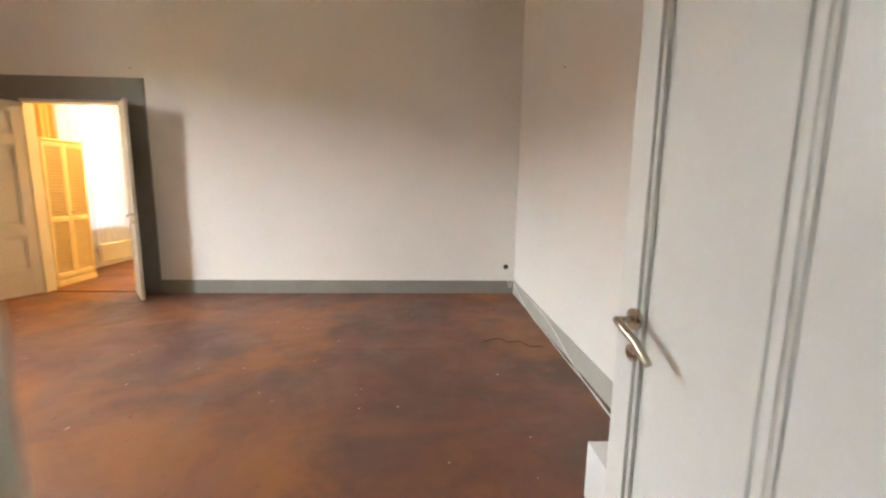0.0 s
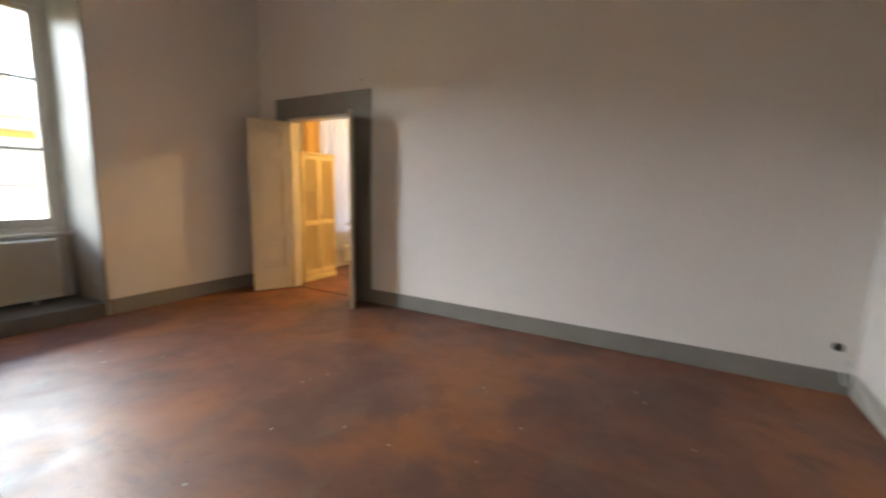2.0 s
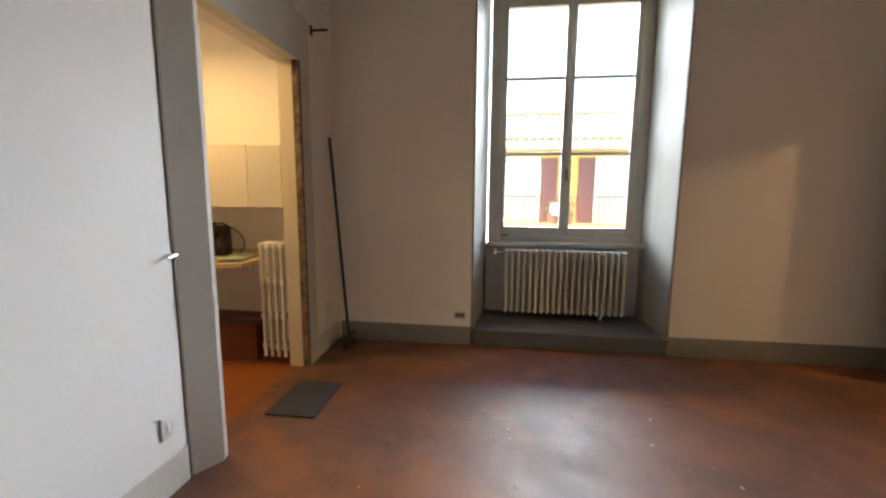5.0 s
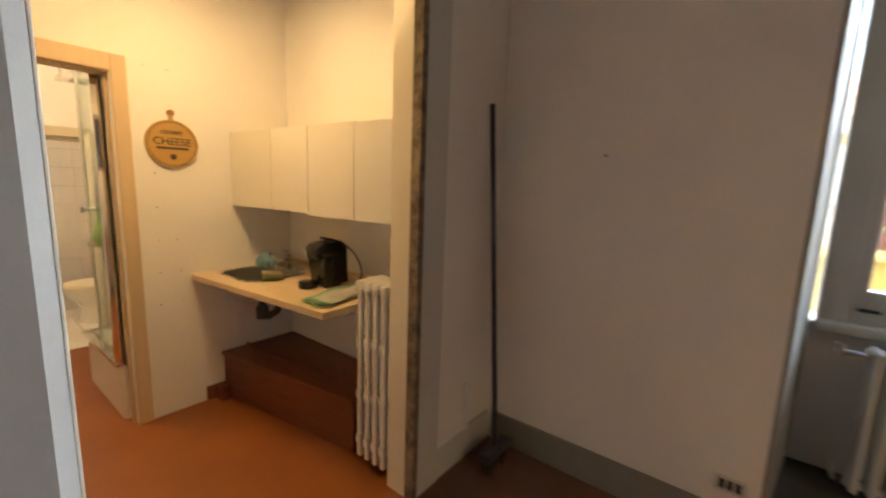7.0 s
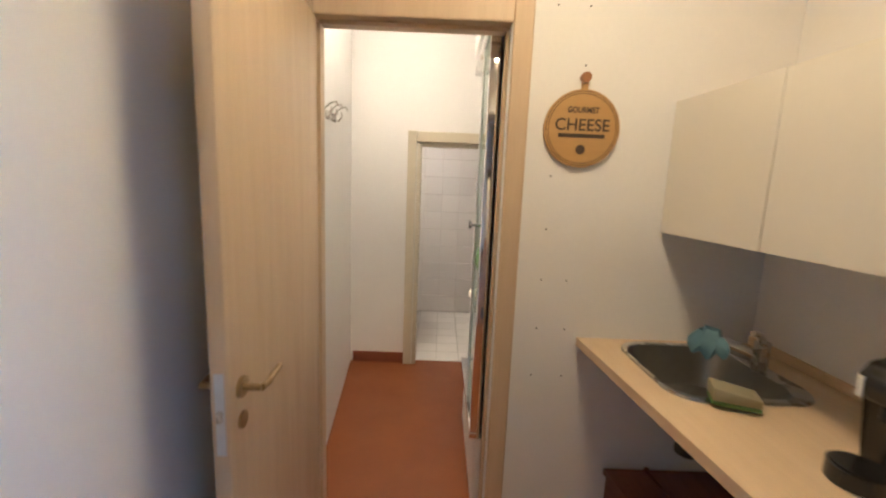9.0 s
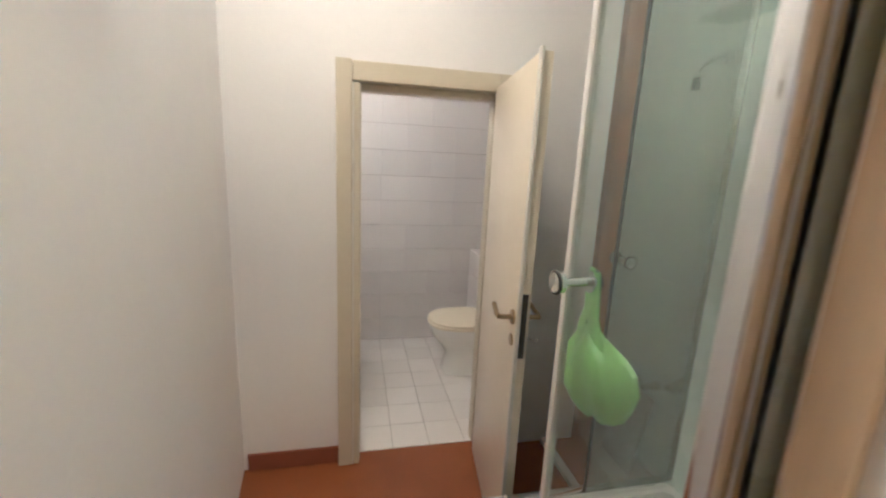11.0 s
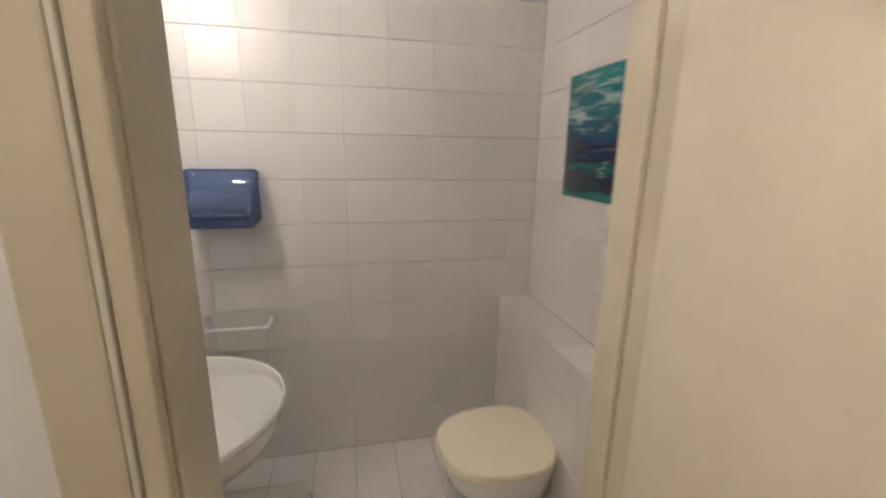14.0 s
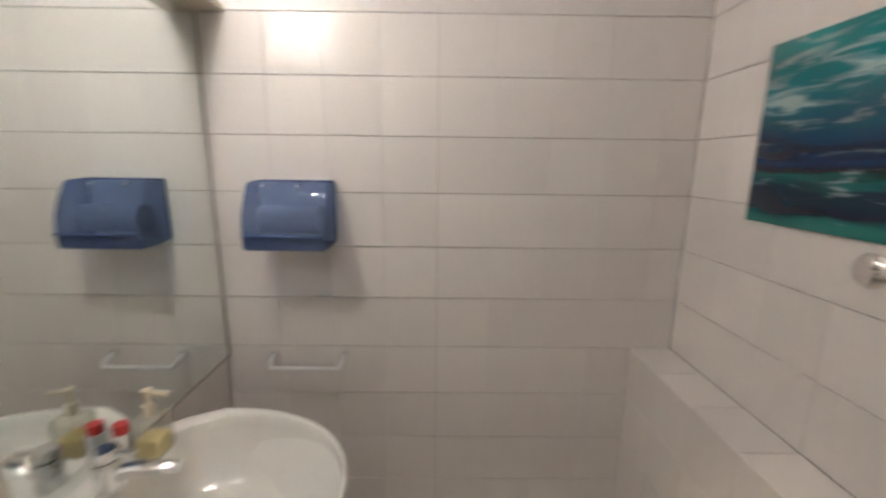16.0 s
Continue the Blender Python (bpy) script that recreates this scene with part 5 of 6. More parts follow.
# shower cabin with sliding doors
SXE, SXW, SYN, SYS, ST = -4.16, -4.96, -1.21, -2.05, 0.36
sc = thing("shower_cabin", (-4.53, -1.75, 0), "shower cabin with clear sliding doors and a pale green back panel", "shower")
part("tray", loft(bmesh.new(), [ring((SXE + SXW) / 2, (SYN + SYS) / 2, SXE - SXW, SYN - SYS, 0.04, 0), ring((SXE + SXW) / 2, (SYN + SYS) / 2, SXE - SXW, SYN - SYS, 0.04, ST), ring((SXE + SXW) / 2, (SYN + SYS) / 2, SXE - SXW - 0.10, SYN - SYS - 0.10, 0.03, ST + 0.002), ring((SXE + SXW) / 2, (SYN + SYS) / 2, SXE - SXW - 0.14, SYN - SYS - 0.14, 0.03, ST - 0.09)]), M_PLASW, sc, "white acrylic tray")
part("tray_drain", tubes(((-4.55, -1.75, ST - 0.09), (-4.55, -1.75, ST - 0.082), 0.045), seg=20), M_CHROME, sc)
part("back_panel", boxes((SXW, SXW + 0.02, SYS + 0.03, SYN, ST, 2.2), (SXW + 0.02, SXE - 0.02, SYN - 0.02, SYN, ST, 2.2)), M_FROST, sc, "pale green glass back panel")
part("top_rail", boxes((SXE - 0.035, SXE + 0.024, SYS, SYN, 2.16, 2.20), (SXW, SXE - 0.035, SYS, SYS + 0.035, 2.16, 2.20), bevel=0.004), M_CHROME, sc)
part("bottom_rail", boxes((SXE - 0.035, SXE + 0.024, SYS, SYN, ST, ST + 0.03), (SXW, SXE - 0.035, SYS, SYS + 0.035, ST, ST + 0.03), bevel=0.004), M_CHROME, sc)
for q in ((SXW - 0.01, SXW + 0.025, SYS, SYS + 0.03, ST, 2.2), (SXE - 0.035, SXE + 0.022, SYN - 0.03, SYN, ST + 0.03, 2.16)):
    part("corner_profile", boxes(q, bevel=0.004), M_CHROME, sc)
part("fixed_pane", boxes((SXW + 0.025, SXW + 0.36, SYS + 0.006, SYS + 0.012, ST + 0.03, 2.16)), M_SHOWER, sc)
d1 = part("sliding_door", boxes((SXE + 0.009, SXE + 0.015, -1.545, SYN - 0.04, ST + 0.03, 2.16)), M_SHOWER, sc)
part("seal", boxes((SXE + 0.003, SXE + 0.021, -1.562, -1.545, ST + 0.03, 2.16), bevel=0.005), M_PLASW, d1, "white magnetic door edge")
d2 = part("sliding_door", boxes((SXW + 0.03, SXW + 0.38, SYS + 0.022, SYS + 0.028, ST + 0.03, 2.16)), M_SHOWER, sc)
part("seal", boxes((SXW + 0.381, SXW + 0.389, SYS + 0.018, SYS + 0.032, ST + 0.03, 2.16), bevel=0.003), M_RUBBER, d2, "dark door edge")


def knob_pair(parent, p, d, r=0.020):
    """Round pull knobs on both sides of a glass door at p; d points outwards."""
    p, d = Vector(p), Vector(d)
    for s in (1, -1):
        k = part("knob", tubes((p, p + d * s * 0.026, 0.008), (p + d * s * 0.026, p + d * s * 0.038, r), seg=24), M_CHROME, parent)
        part("knob_rim", tubes((p + d * s * 0.036, p + d * s * 0.040, r + 0.0015), seg=24), M_RUBBER, k)
        part("knob_cap", tubes((p + d * s * 0.040, p + d * s * 0.0415, r - 0.002), seg=24), M_STEEL, k)


knob_pair(d1, (SXE + 0.012, -1.532, 1.322), (1, 0, 0))
knob_pair(d2, (SXW + 0.36, SYS + 0.025, 1.24), (0, -1, 0))
part("jet_tower", boxes((SXW + 0.02, -4.73, -1.78, -1.26, ST, 2.18), bevel=0.02), M_FROST, sc, "pale green jet column")
for z in (1.697, 1.475, 1.252):
    j = part("jet", tubes(((-4.73, -1.556, z), (-4.70, -1.556, z), 0.016), ((-4.70, -1.556, z), (-4.68, -1.556, z), 0.0235), seg=24), M_JET, sc, "round grey body jet")
part("shelf", boxes((-4.73, -4.63, -1.9, -1.30, 1.90, 1.912), bevel=0.004), M_SHOWER, sc)
part("hose", bent(bmesh.new(), [(-4.735, -1.38, 0.98), (-4.69, -1.40, 0.95), (-4.65, -1.37, 0.75), (-4.66, -1.32, 0.6), (-4.73, -1.30, 0.7)], 0.008), M_CHROME, sc)
part("top_beam", boxes((SXE - 0.07, SXE + 0.03, SYS - 0.02, SYN, 2.26, 2.42), bevel=0.015), M_PLASW, sc, "white beam over the cabin front")
part("top_beam", boxes((SXW, SXE - 0.071, SYS - 0.02, SYS + 0.08, 2.26, 2.42), bevel=0.015), M_PLASW, sc, "white beam over the cabin side")
for q in ((SXW, SXW + 0.05, SYN - 0.05, SYN, 2.2, 2.26), (SXE - 0.035, SXE, SYS, SYS + 0.035, 2.2, 2.26)):
    part("roof_post", boxes(q), M_PLASW, sc)


# green carrier bag hung on the knob
def carrier_bag(name, hook, label):
    """A thin bag pulled up into two straps over the hook, its belly sagging to one side."""
    x0, y0, z0 = hook
    seg, rows = 36, []
    for d, r, off, lift in ((0.085, 0.022, 0.006, 0), (0.105, 0.040, 0.012, 0.004), (0.125, 0.068, 0.018, 0.012), (0.145, 0.094, 0.024, 0.020), (0.165, 0.110, 0.032, 0.024), (0.19, 0.112, 0.040, 0.022), (0.215, 0.098, 0.048, 0.016), (0.235, 0.072, 0.052, 0.010), (0.247, 0.035, 0.054, 0.004)):
        row, d, r = [], d * 0.94, r * 0.84
        for k in range(seg):
            a = 2 * math.pi * k / seg
            fold = (1 + 0.16 * abs(math.sin(a)) ** 6) * 0.94 + 0.09 * math.sin(7 * a + 22 * d) + 0.20 * noise.noise((math.cos(a) * 2.2, math.sin(a) * 2.2, d * 20))
            row.append((x0 + 0.40 * r * fold * math.cos(a), y0 + off + r * fold * math.sin(a), z0 - d + lift * math.sin(a) * 1.6 + 0.006 * math.sin(5 * a)))
        rows.append(row)
    bag = solo(name, loft(bmesh.new(), rows), M_GREENBAG, label, "bag")
    for s, y1 in ((-1, -0.035), (1, 0.055)):
        bm = bmesh.new()
        path = [(x0, y0 - 0.014 * s, z0 + 0.010), (x0 + 0.004 * s, y0 + 0.012 * s, z0 + 0.018), (x0 + 0.006 * s, y0 + 0.018 * s, z0 - 0.02), (x0 + 0.008 * s, y0 + 0.4 * y1, z0 - 0.06), (x0 + 0.010 * s, y0 + 0.8 * y1, z0 - 0.10), (x0 + 0.010 * s, y0 + y1 + 0.01, z0 - 0.135)]
        loft(bm, [[(p[0] + 0.004 * math.cos(t0), p[1] + (0.006 + 0.004 * i) * math.sin(t0), p[2]) for t0 in [2 * math.pi * k / 10 for k in range(10)]] for i, p in enumerate(path)])
        part("strap", bm, M_GREENBAG, bag)
    return bag


carrier_bag("carrier_bag", (SXE - 0.026, -1.535, 1.325), "light green plastic carrier bag hung on the shower door knob")

# nook beside the bath
solo("wooden_post", boxes((-5.215, -5.11, -3.0, -2.92, 0, 3.0), bevel=0.008), M_POST, "orange-brown varnished wooden post in the nook", "post")
solo("pipe", tubes(((-4.985, -2.965, 0), (-4.985, -2.965, 3.0), 0.022)), M_WINW, "pale pipe running up beside the post", "pipe")
solo("floor_strip", boxes((-4.83, -4.79, -2.78, -2.34, 0.0, 0.03), bevel=0.004), M_PLASW, "white strip on the floor behind the door", "trim")
lt = thing("leaning_tile", (-5.18, -2.55, 0), "loose terracotta tile leaning on the tiled wall", "tile")
bm = boxes((-0.01, 0.01, -0.11, 0.11, 0, 0.42), bevel=0.003)
bm.transform(pose(-5.13, -2.58, 0.004, 0, -12, 0))
part("tile", bm, M_TERRA, lt)
va = thing("wall_valve", (-5.25, -2.56, 1.91), "short bent pipe with a dark valve on the tiled wall", "valve")
part("pipe", bent(bmesh.new(), [(KW + 0.012, -2.52, 1.99), (-5.21, -2.53, 1.99), (-5.19, -2.58, 1.96), (-5.19, -2.60, 1.91)], 0.007), M_STEEL, va)
part("valve", tubes(((-5.19, -2.60, 1.92), (-5.19, -2.60, 1.87), 0.017)), M_RUBBER, va)
part("rose", tubes(((KW + 0.008, -2.52, 1.99), (KW + 0.016, -2.52, 1.99), 0.03)), M_STEEL, va)
va.location.y += 0.095
for y, z, q in ((-2.52, 0.465, 1.0), (-2.65, 0.43, 1.0), (-2.36, 0.555, 1.5)):
    t2 = thing("stop_tap", (-5.24, y, z), "small brass stop tap low on the tiled wall", "tap", "stop taps in the nook")
    part("body", tubes(((KW + 0.008, y, z), (-5.20, y, z), 0.013 * q), ((KW + 0.008, y, z), (KW + 0.014, y, z), 0.024 * q)), M_BRASS, t2)
    part("knob", lathe(bmesh.new(), [(0.016 * q, -0.012), (0.020 * q, -0.004), (0.020 * q, 0.008), (0.013 * q, 0.013)], (-5.19, y, z), 18), M_BRASS, t2)

# bathroom door
setting("door_frame_bath", boxes((BD0 - 0.07, BD0 + 0.02, BN - 0.11, BN + 0.014, 0, BDH + 0.06), (BD1 - 0.004, BD1 + 0.062, BN - 0.11, BN + 0.040, 0, BDH + 0.06), (BD0 + 0.02, BD1 - 0.0045, BN - 0.11, BN + 0.014, BDH - 0.02, BDH + 0.06), bevel=0.005), M_CASING, "cream painted bathroom door frame")
setting("door_stop_bath", boxes((BD0 + 0.02, BD0 + 0.028, BN - 0.109, BN - 0.045, 0, BDH - 0.03), (BD0 + 0.028, BD1 - 0.043, BN - 0.109, BN - 0.045, BDH - 0.05, BDH - 0.02), bevel=0.004), M_CASING, "cream door rebate with a pale seal")
setting("door_jamb_bath", boxes((BD1 - 0.042, BD1 - 0.0045, BN - 0.109, BN + 0.010, 0, BDH - 0.03), bevel=0.004), M_CASING, "plain cream door jamb")
setting("trim_rebate_bath", boxes((BD1 - 0.038, BD1 - 0.0125, BN + 0.0105, BN + 0.034, 0, BDH - 0.03), bevel=0.004), M_CASING, "cream moulded rebate of the door frame")
setting("trim_seal_bath", boxes((BD1 - 0.0115, BD1 - 0.0045, BN + 0.012, BN + 0.038, 0, BDH - 0.03), bevel=0.002), M_WINW, "white rubber seal in the bathroom door frame")
bdh, bdt = (BD0 + 0.02, BN + 0.02), (-4.325, -2.12)
ang = math.atan2(bdt[1] - bdh[1], bdt[0] - bdh[0])
WB = math.hypot(bdt[0] - bdh[0], bdt[1] - bdh[1])
rotb = Matrix.Translation((*bdh, 0)) @ Matrix.Rotation(ang, 4, "Z")
bdoor = thing("door_5", (*bdh, 0), "cream bathroom door with a brass lever and key, open", "door", "", "structure")
bm = boxes((0, WB, -0.02, 0.02, 0.008, BDH - 0.005), bevel=0.003)
bm.transform(rotb)
part("leaf", bm, M_DOORC, bdoor)
bm = boxes((WB - 0.004, WB + 0.012, -0.026, -0.012, 0.008, BDH + 0.005), bevel=0.003)
bm.transform(rotb)
part("rebate", bm, M_WINW, bdoor)
bm = boxes((WB - 0.002, WB + 0.003, -0.010, 0.010, 0.87, 1.10), bevel=0.001)
bm.transform(rotb)
part("lock_plate", bm, M_RUBBER, bdoor, "dark lock plate")
hb = lever(bdoor, rotb, WB - 0.055, 1.00, 1, M_BRASS, reach=0.10, drop=0.012)
lever(bdoor, rotb, WB - 0.055, 1.00, -1, M_BRASS, reach=0.10, drop=0.012)
bm = bent(bmesh.new(), [(WB - 0.055, 0.025, 0.915), (WB - 0.055, 0.05, 0.915)], 0.003, 8)
for k in range(12):
    a, b2 = 2 * math.pi * k / 12, 2 * math.pi * (k + 1) / 12
    tube(bm, (WB - 0.055 + 0.012 * math.cos(a), 0.062 + 0.012 * math.sin(a), 0.915), (WB - 0.055 + 0.012 * math.cos(b2), 0.062 + 0.012 * math.sin(b2), 0.915), 0.0022, seg=6)
bm.transform(rotb)
part("key", bm, M_STEEL, bdoor, "steel key")

# ---------------------------------------------------------------- bathroom
LX, LZ = -4.738, 0.80
setting("ledge", boxes((BW - 0.01, LX - 0.012, BS - 0.01, BN - 0.105, 0, LZ - 0.012)), M_GROUT, "low tiled ledge behind the toilet")

wc = thing("toilet", (-4.58, -3.67, 0), "white ceramic toilet with a closed ivory lid", "toilet")
TY = -3.66


def oval(cx, cy, a0, a1, b, z, n=28):
    """An egg-shaped ring: back end at -x half-length a0, front end at +x half-length a1."""
    out = []
    for k in range(n):
        t = 2 * math.pi * k / n
        c = math.cos(t)
        out.append((cx + 0.02 + 1.11 * (a1 if c > 0 else a0) * math.copysign(abs(c) ** 0.8, c), cy + 1.11 * b * math.copysign(abs(math.sin(t)) ** 0.78, math.sin(t)), z))
    return out


part("bowl", loft(bmesh.new(), [oval(-4.62, TY, 0.11, 0.18, 0.115, 0.0), oval(-4.62, TY, 0.11, 0.18, 0.115, 0.02), oval(-4.62, TY, 0.11, 0.155, 0.11, 0.14), oval(-4.61, TY, 0.12, 0.18, 0.13, 0.21), oval(-4.60, TY, 0.135, 0.235, 0.168, 0.29), oval(-4.60, TY, 0.14, 0.255, 0.182, 0.36), oval(-4.60, TY, 0.14, 0.25, 0.18, 0.375)]), M_CERAM, wc)
part("seat", loft(bmesh.new(), [oval(-4.60, TY, 0.14, 0.255, 0.178, 0.376), oval(-4.60, TY, 0.145, 0.265, 0.186, 0.382), oval(-4.60, TY, 0.145, 0.265, 0.186, 0.392), oval(-4.60, TY, 0.14, 0.258, 0.18, 0.397)]), M_IVORY, wc, "ivory plastic seat")
part("lid", loft(bmesh.new(), [oval(-4.605, TY, 0.14, 0.255, 0.18, 0.400), oval(-4.605, TY, 0.145, 0.267, 0.188, 0.406), oval(-4.605, TY, 0.14, 0.262, 0.184, 0.416), oval(-4.605, TY, 0.11, 0.215, 0.15, 0.425), oval(-4.605, TY, 0.08, 0.15, 0.108, 0.427), oval(-4.605, TY, 0.05, 0.09, 0.066, 0.428), oval(-4.605, TY, 0.02, 0.04, 0.028, 0.4285), oval(-4.605, TY, 0.004, 0.008, 0.006, 0.4286)]), M_IVORY, wc, "ivory plastic lid")
part("hinge", tubes(((-4.735, TY - 0.09, 0.395), (-4.735, TY + 0.09, 0.395), 0.010)), M_STEEL, wc)
part("bolt_cover", boxes((-4.62, -4.59, TY + 0.108, TY + 0.124, 0.06, 0.10), bevel=0.004), M_STEEL, wc)

WBY = -3.53
wb = thing("wash_basin", (-3.4, WBY, 0.0), "white ceramic pedestal wash basin under the mirror", "basin")
RZ = 0.765


def basin(s, z, e=0.0):
    """A D-shaped ring: flat at the wall, rounded to the room."""
    pts = []
    n = 30
    for k in range(n + 1):
        t = math.pi * k / n
        pts.append((BE - 0.19 - e - (0.435 * s) * math.sin(t) ** 0.78, WBY + 0.34 * s * math.cos(t), z))
    pts += [(BE - 0.10 - e, WBY - 0.29 * s, z), (BE - 0.004 - e * 1.6, WBY - 0.20 * s, z), (BE - 0.004 - e * 1.6, WBY + 0.20 * s, z), (BE - 0.10 - e, WBY + 0.29 * s, z)]
    return pts


part("bowl", loft(bmesh.new(), [basin(0.35, RZ - 0.22), basin(0.60, RZ - 0.19), basin(0.88, RZ - 0.05), basin(0.985, RZ - 0.012), basin(1.0, RZ), basin(0.99, RZ + 0.007), basin(0.96, RZ + 0.010, 0.012), basin(0.905, RZ + 0.009, 0.030), basin(0.885, RZ + 0.003, 0.038), basin(0.870, RZ - 0.020, 0.044), basin(0.83, RZ - 0.065, 0.055), basin(0.74, RZ - 0.115, 0.07), basin(0.58, RZ - 0.148, 0.085), basin(0.34, RZ - 0.163, 0.10), basin(0.10, RZ - 0.165, 0.12)]), M_CERAM, wb)
part("pedestal", loft(bmesh.new(), [ring(-3.30, WBY, 0.22, 0.20, 0.06, 0.0), ring(-3.30, WBY, 0.17, 0.15, 0.05, 0.25), ring(-3.31, WBY, 0.20, 0.19, 0.06, RZ - 0.17)]), M_CERAM, wb)
dn = part("drain", lathe(bmesh.new(), [(0.033, -0.166), (0.033, -0.158), (0.028, -0.156)], (-3.43, WBY, RZ), 28), M_STEEL, wb)
part("drain_gap", tubes(((-3.43, WBY, RZ - 0.157), (-3.43, WBY, RZ - 0.1552), 0.026), seg=28), M_RUBBER, dn)
part("plug", lathe(bmesh.new(), [(0.022, -0.1555), (0.021, -0.150), (0.012, -0.147)], (-3.43, WBY, RZ), 28), M_STEEL, dn)
part("overflow", boxes((-3.276, -3.268, WBY - 0.018, WBY + 0.018, RZ - 0.055, RZ - 0.045), bevel=0.003), M_RUBBER, wb)
tpb = thing("basin_tap", (-3.22, WBY, RZ), "chrome single-lever mixer tap on the basin", "tap")
part("body", lathe(bmesh.new(), [(0.030, 0.004), (0.030, 0.012), (0.026, 0.03), (0.027, 0.062), (0.023, 0.072)], (-3.225, WBY - 0.03, RZ), 24), M_CHROME, tpb)
bm = loft(bmesh.new(), [[(x, WBY - 0.03 - 0.25 * (x + 3.225) * -1 + w0 * cy, RZ + z + h0 * cz) for cy, cz in ((1, 0.6), (0.6, 1), (-0.6, 1), (-1, 0.6), (-1, -0.6), (-0.6, -1), (0.6, -1), (1, -0.6))] for x, z, w0, h0 in ((-3.23, 0.035, 0.017, 0.016), (-3.28, 0.040, 0.016, 0.014), (-3.34, 0.036, 0.015, 0.012), (-3.365, 0.030, 0.014, 0.012))])
part("spout", bm, M_CHROME, tpb)
lv = part("lever", lathe(bmesh.new(), [(0.022, 0.073), (0.030, 0.082), (0.030, 0.094), (0.024, 0.102)], (-3.225, WBY - 0.03, RZ), 24), M_CHROME, tpb)
part("grip", boxes((-3.295, -3.235, WBY - 0.042, WBY - 0.018, RZ + 0.086, RZ + 0.096), bevel=0.004), M_CHROME, lv)
M_SOAP = surf("yellow_soap", (0.72, 0.60, 0.18), (0.68, 0.55, 0.15), 0.2, big=4, fine=30, bump=0)
so = thing("soap_bottle", (-3.255, -3.67, RZ), "clear pump bottle half full of yellow soap", "bottle")
part("bottle", boxes((-3.29, -3.22, -3.705, -3.635, RZ + 0.006, RZ + 0.115), bevel=0.012), pane_mat("bottle_plastic", (0.95, 0.95, 0.9), 0.06, 0.25, (0.75, 0.75, 0.68)), so)
part("liquid", boxes((-3.286, -3.224, -3.701, -3.639, RZ + 0.009, RZ + 0.06), bevel=0.010), M_SOAP, so)
part("collar", tubes(((-3.255, -3.67, RZ + 0.115), (-3.255, -3.67, RZ + 0.145), 0.014)), M_IVORY, so)
part("pump", tubes(((-3.255, -3.67, RZ + 0.145), (-3.255, -3.67, RZ + 0.175), 0.006), ((-3.255, -3.67, RZ + 0.17), (-3.255, -3.67, RZ + 0.185), 0.012), ((-3.255, -3.67, RZ + 0.178), (-3.305, -3.67, RZ + 0.172), 0.006)), M_IVORY, so)
sb = thing("small_bottle", (-3.19, -3.655, RZ), "small clear bottle with a red cap", "bottle")
part("bottle", tubes(((-3.19, -3.655, RZ + 0.006), (-3.19, -3.655, RZ + 0.075), 0.022)), M_PLASW, sb)
part("cap", tubes(((-3.19, -3.655, RZ + 0.075), (-3.19, -3.655, RZ + 0.10), 0.018)), surf("red_plastic", (0.50, 0.03, 0.03), (0.45, 0.03, 0.03), 0.35), sb, "red cap")

mr = thing("mirror", (BE - 0.01, -3.6, 0.745), "large frameless wall mirror above the basin", "mirror")
part("glass", boxes((BE - 0.012, BE - 0.006, BS + 0.012, -2.95, 0.765, 1.985)), M_MIRROR, mr, soft=False)
part("edge", boxes((BE - 0.014, BE - 0.001, BS + 0.006, BS + 0.0115, 0.765, 1.985), (BE - 0.014, BE - 0.001, BS + 0.006, -2.95, 0.755, 0.7645)), M_GROUT, mr)
lp = thing("wall_lamp", (BE - 0.07, -3.45, 2.06), "cream wooden pelmet with a lamp above the mirror", "lamp")
part("pelmet", boxes((BE - 0.11, BE - 0.001, BS + 0.005, -2.95, 1.99, 2.015), bevel=0.004), M_DOORC, lp)
part("bulb", tubes(((BE - 0.155, -3.52, 2.17), (BE - 0.155, -3.52, 2.24), 0.02), seg=16), glow("bath_bulb_glass", (1.0, 0.85, 0.65), 3.0), lp)
part("arm", bent(bmesh.new(), [(BE, -3.52, 2.26), (BE - 0.155, -3.52, 2.26), (BE - 0.155, -3.52, 2.24)], 0.012), M_CHROME, lp)

# towel dispenser
DX0, DX1, DZ0, DZ1 = -3.60, -3.325, 1.215, 1.44
dp = thing("towel_dispenser", (-3.65, BS, DZ0), "translucent smoky blue roll towel dispenser on the tiles", "dispenser")
bm = bmesh.new()
prof = [(0.0, DZ0 + 0.01), (0.05, DZ0), (0.168, DZ0), (0.172, DZ0 + 0.04), (0.160, DZ0 + 0.11), (0.138, DZ0 + 0.175), (0.115, DZ1 - 0.012), (0.098, DZ1), (0.0, DZ1 + 0.004)]
lo = [bm.verts.new((DX0, BS + 0.002 + d, z)) for d, z in prof]
hi = [bm.verts.new((DX1, BS + 0.002 + d, z)) for d, z in prof]
bm.faces.new(lo)
bm.faces.new(hi[::-1])
for k in range(len(prof)):
    bm.faces.new((lo[k], lo[(k + 1) % len(prof)], hi[(k + 1) % len(prof)], hi[k]))
bmesh.ops.bevel(bm, geom=bm.edges[:], offset=0.006, segments=2, affect="EDGES")
part("cover", bm, M_SMOKE, dp)
part("paper_roll", tubes(((DX0 + 0.035, BS + 0.085, DZ0 + 0.095), (DX1 - 0.035, BS + 0.085, DZ0 + 0.095), 0.048), seg=28), M_PAPER, dp, "roll of paper towel behind the cover")
part("lip", boxes((DX0 + 0.004, DX1 - 0.004, BS + 0.172, BS + 0.184, DZ0 + 0.046, DZ0 + 0.056), bevel=0.004), M_BLUEP, dp)
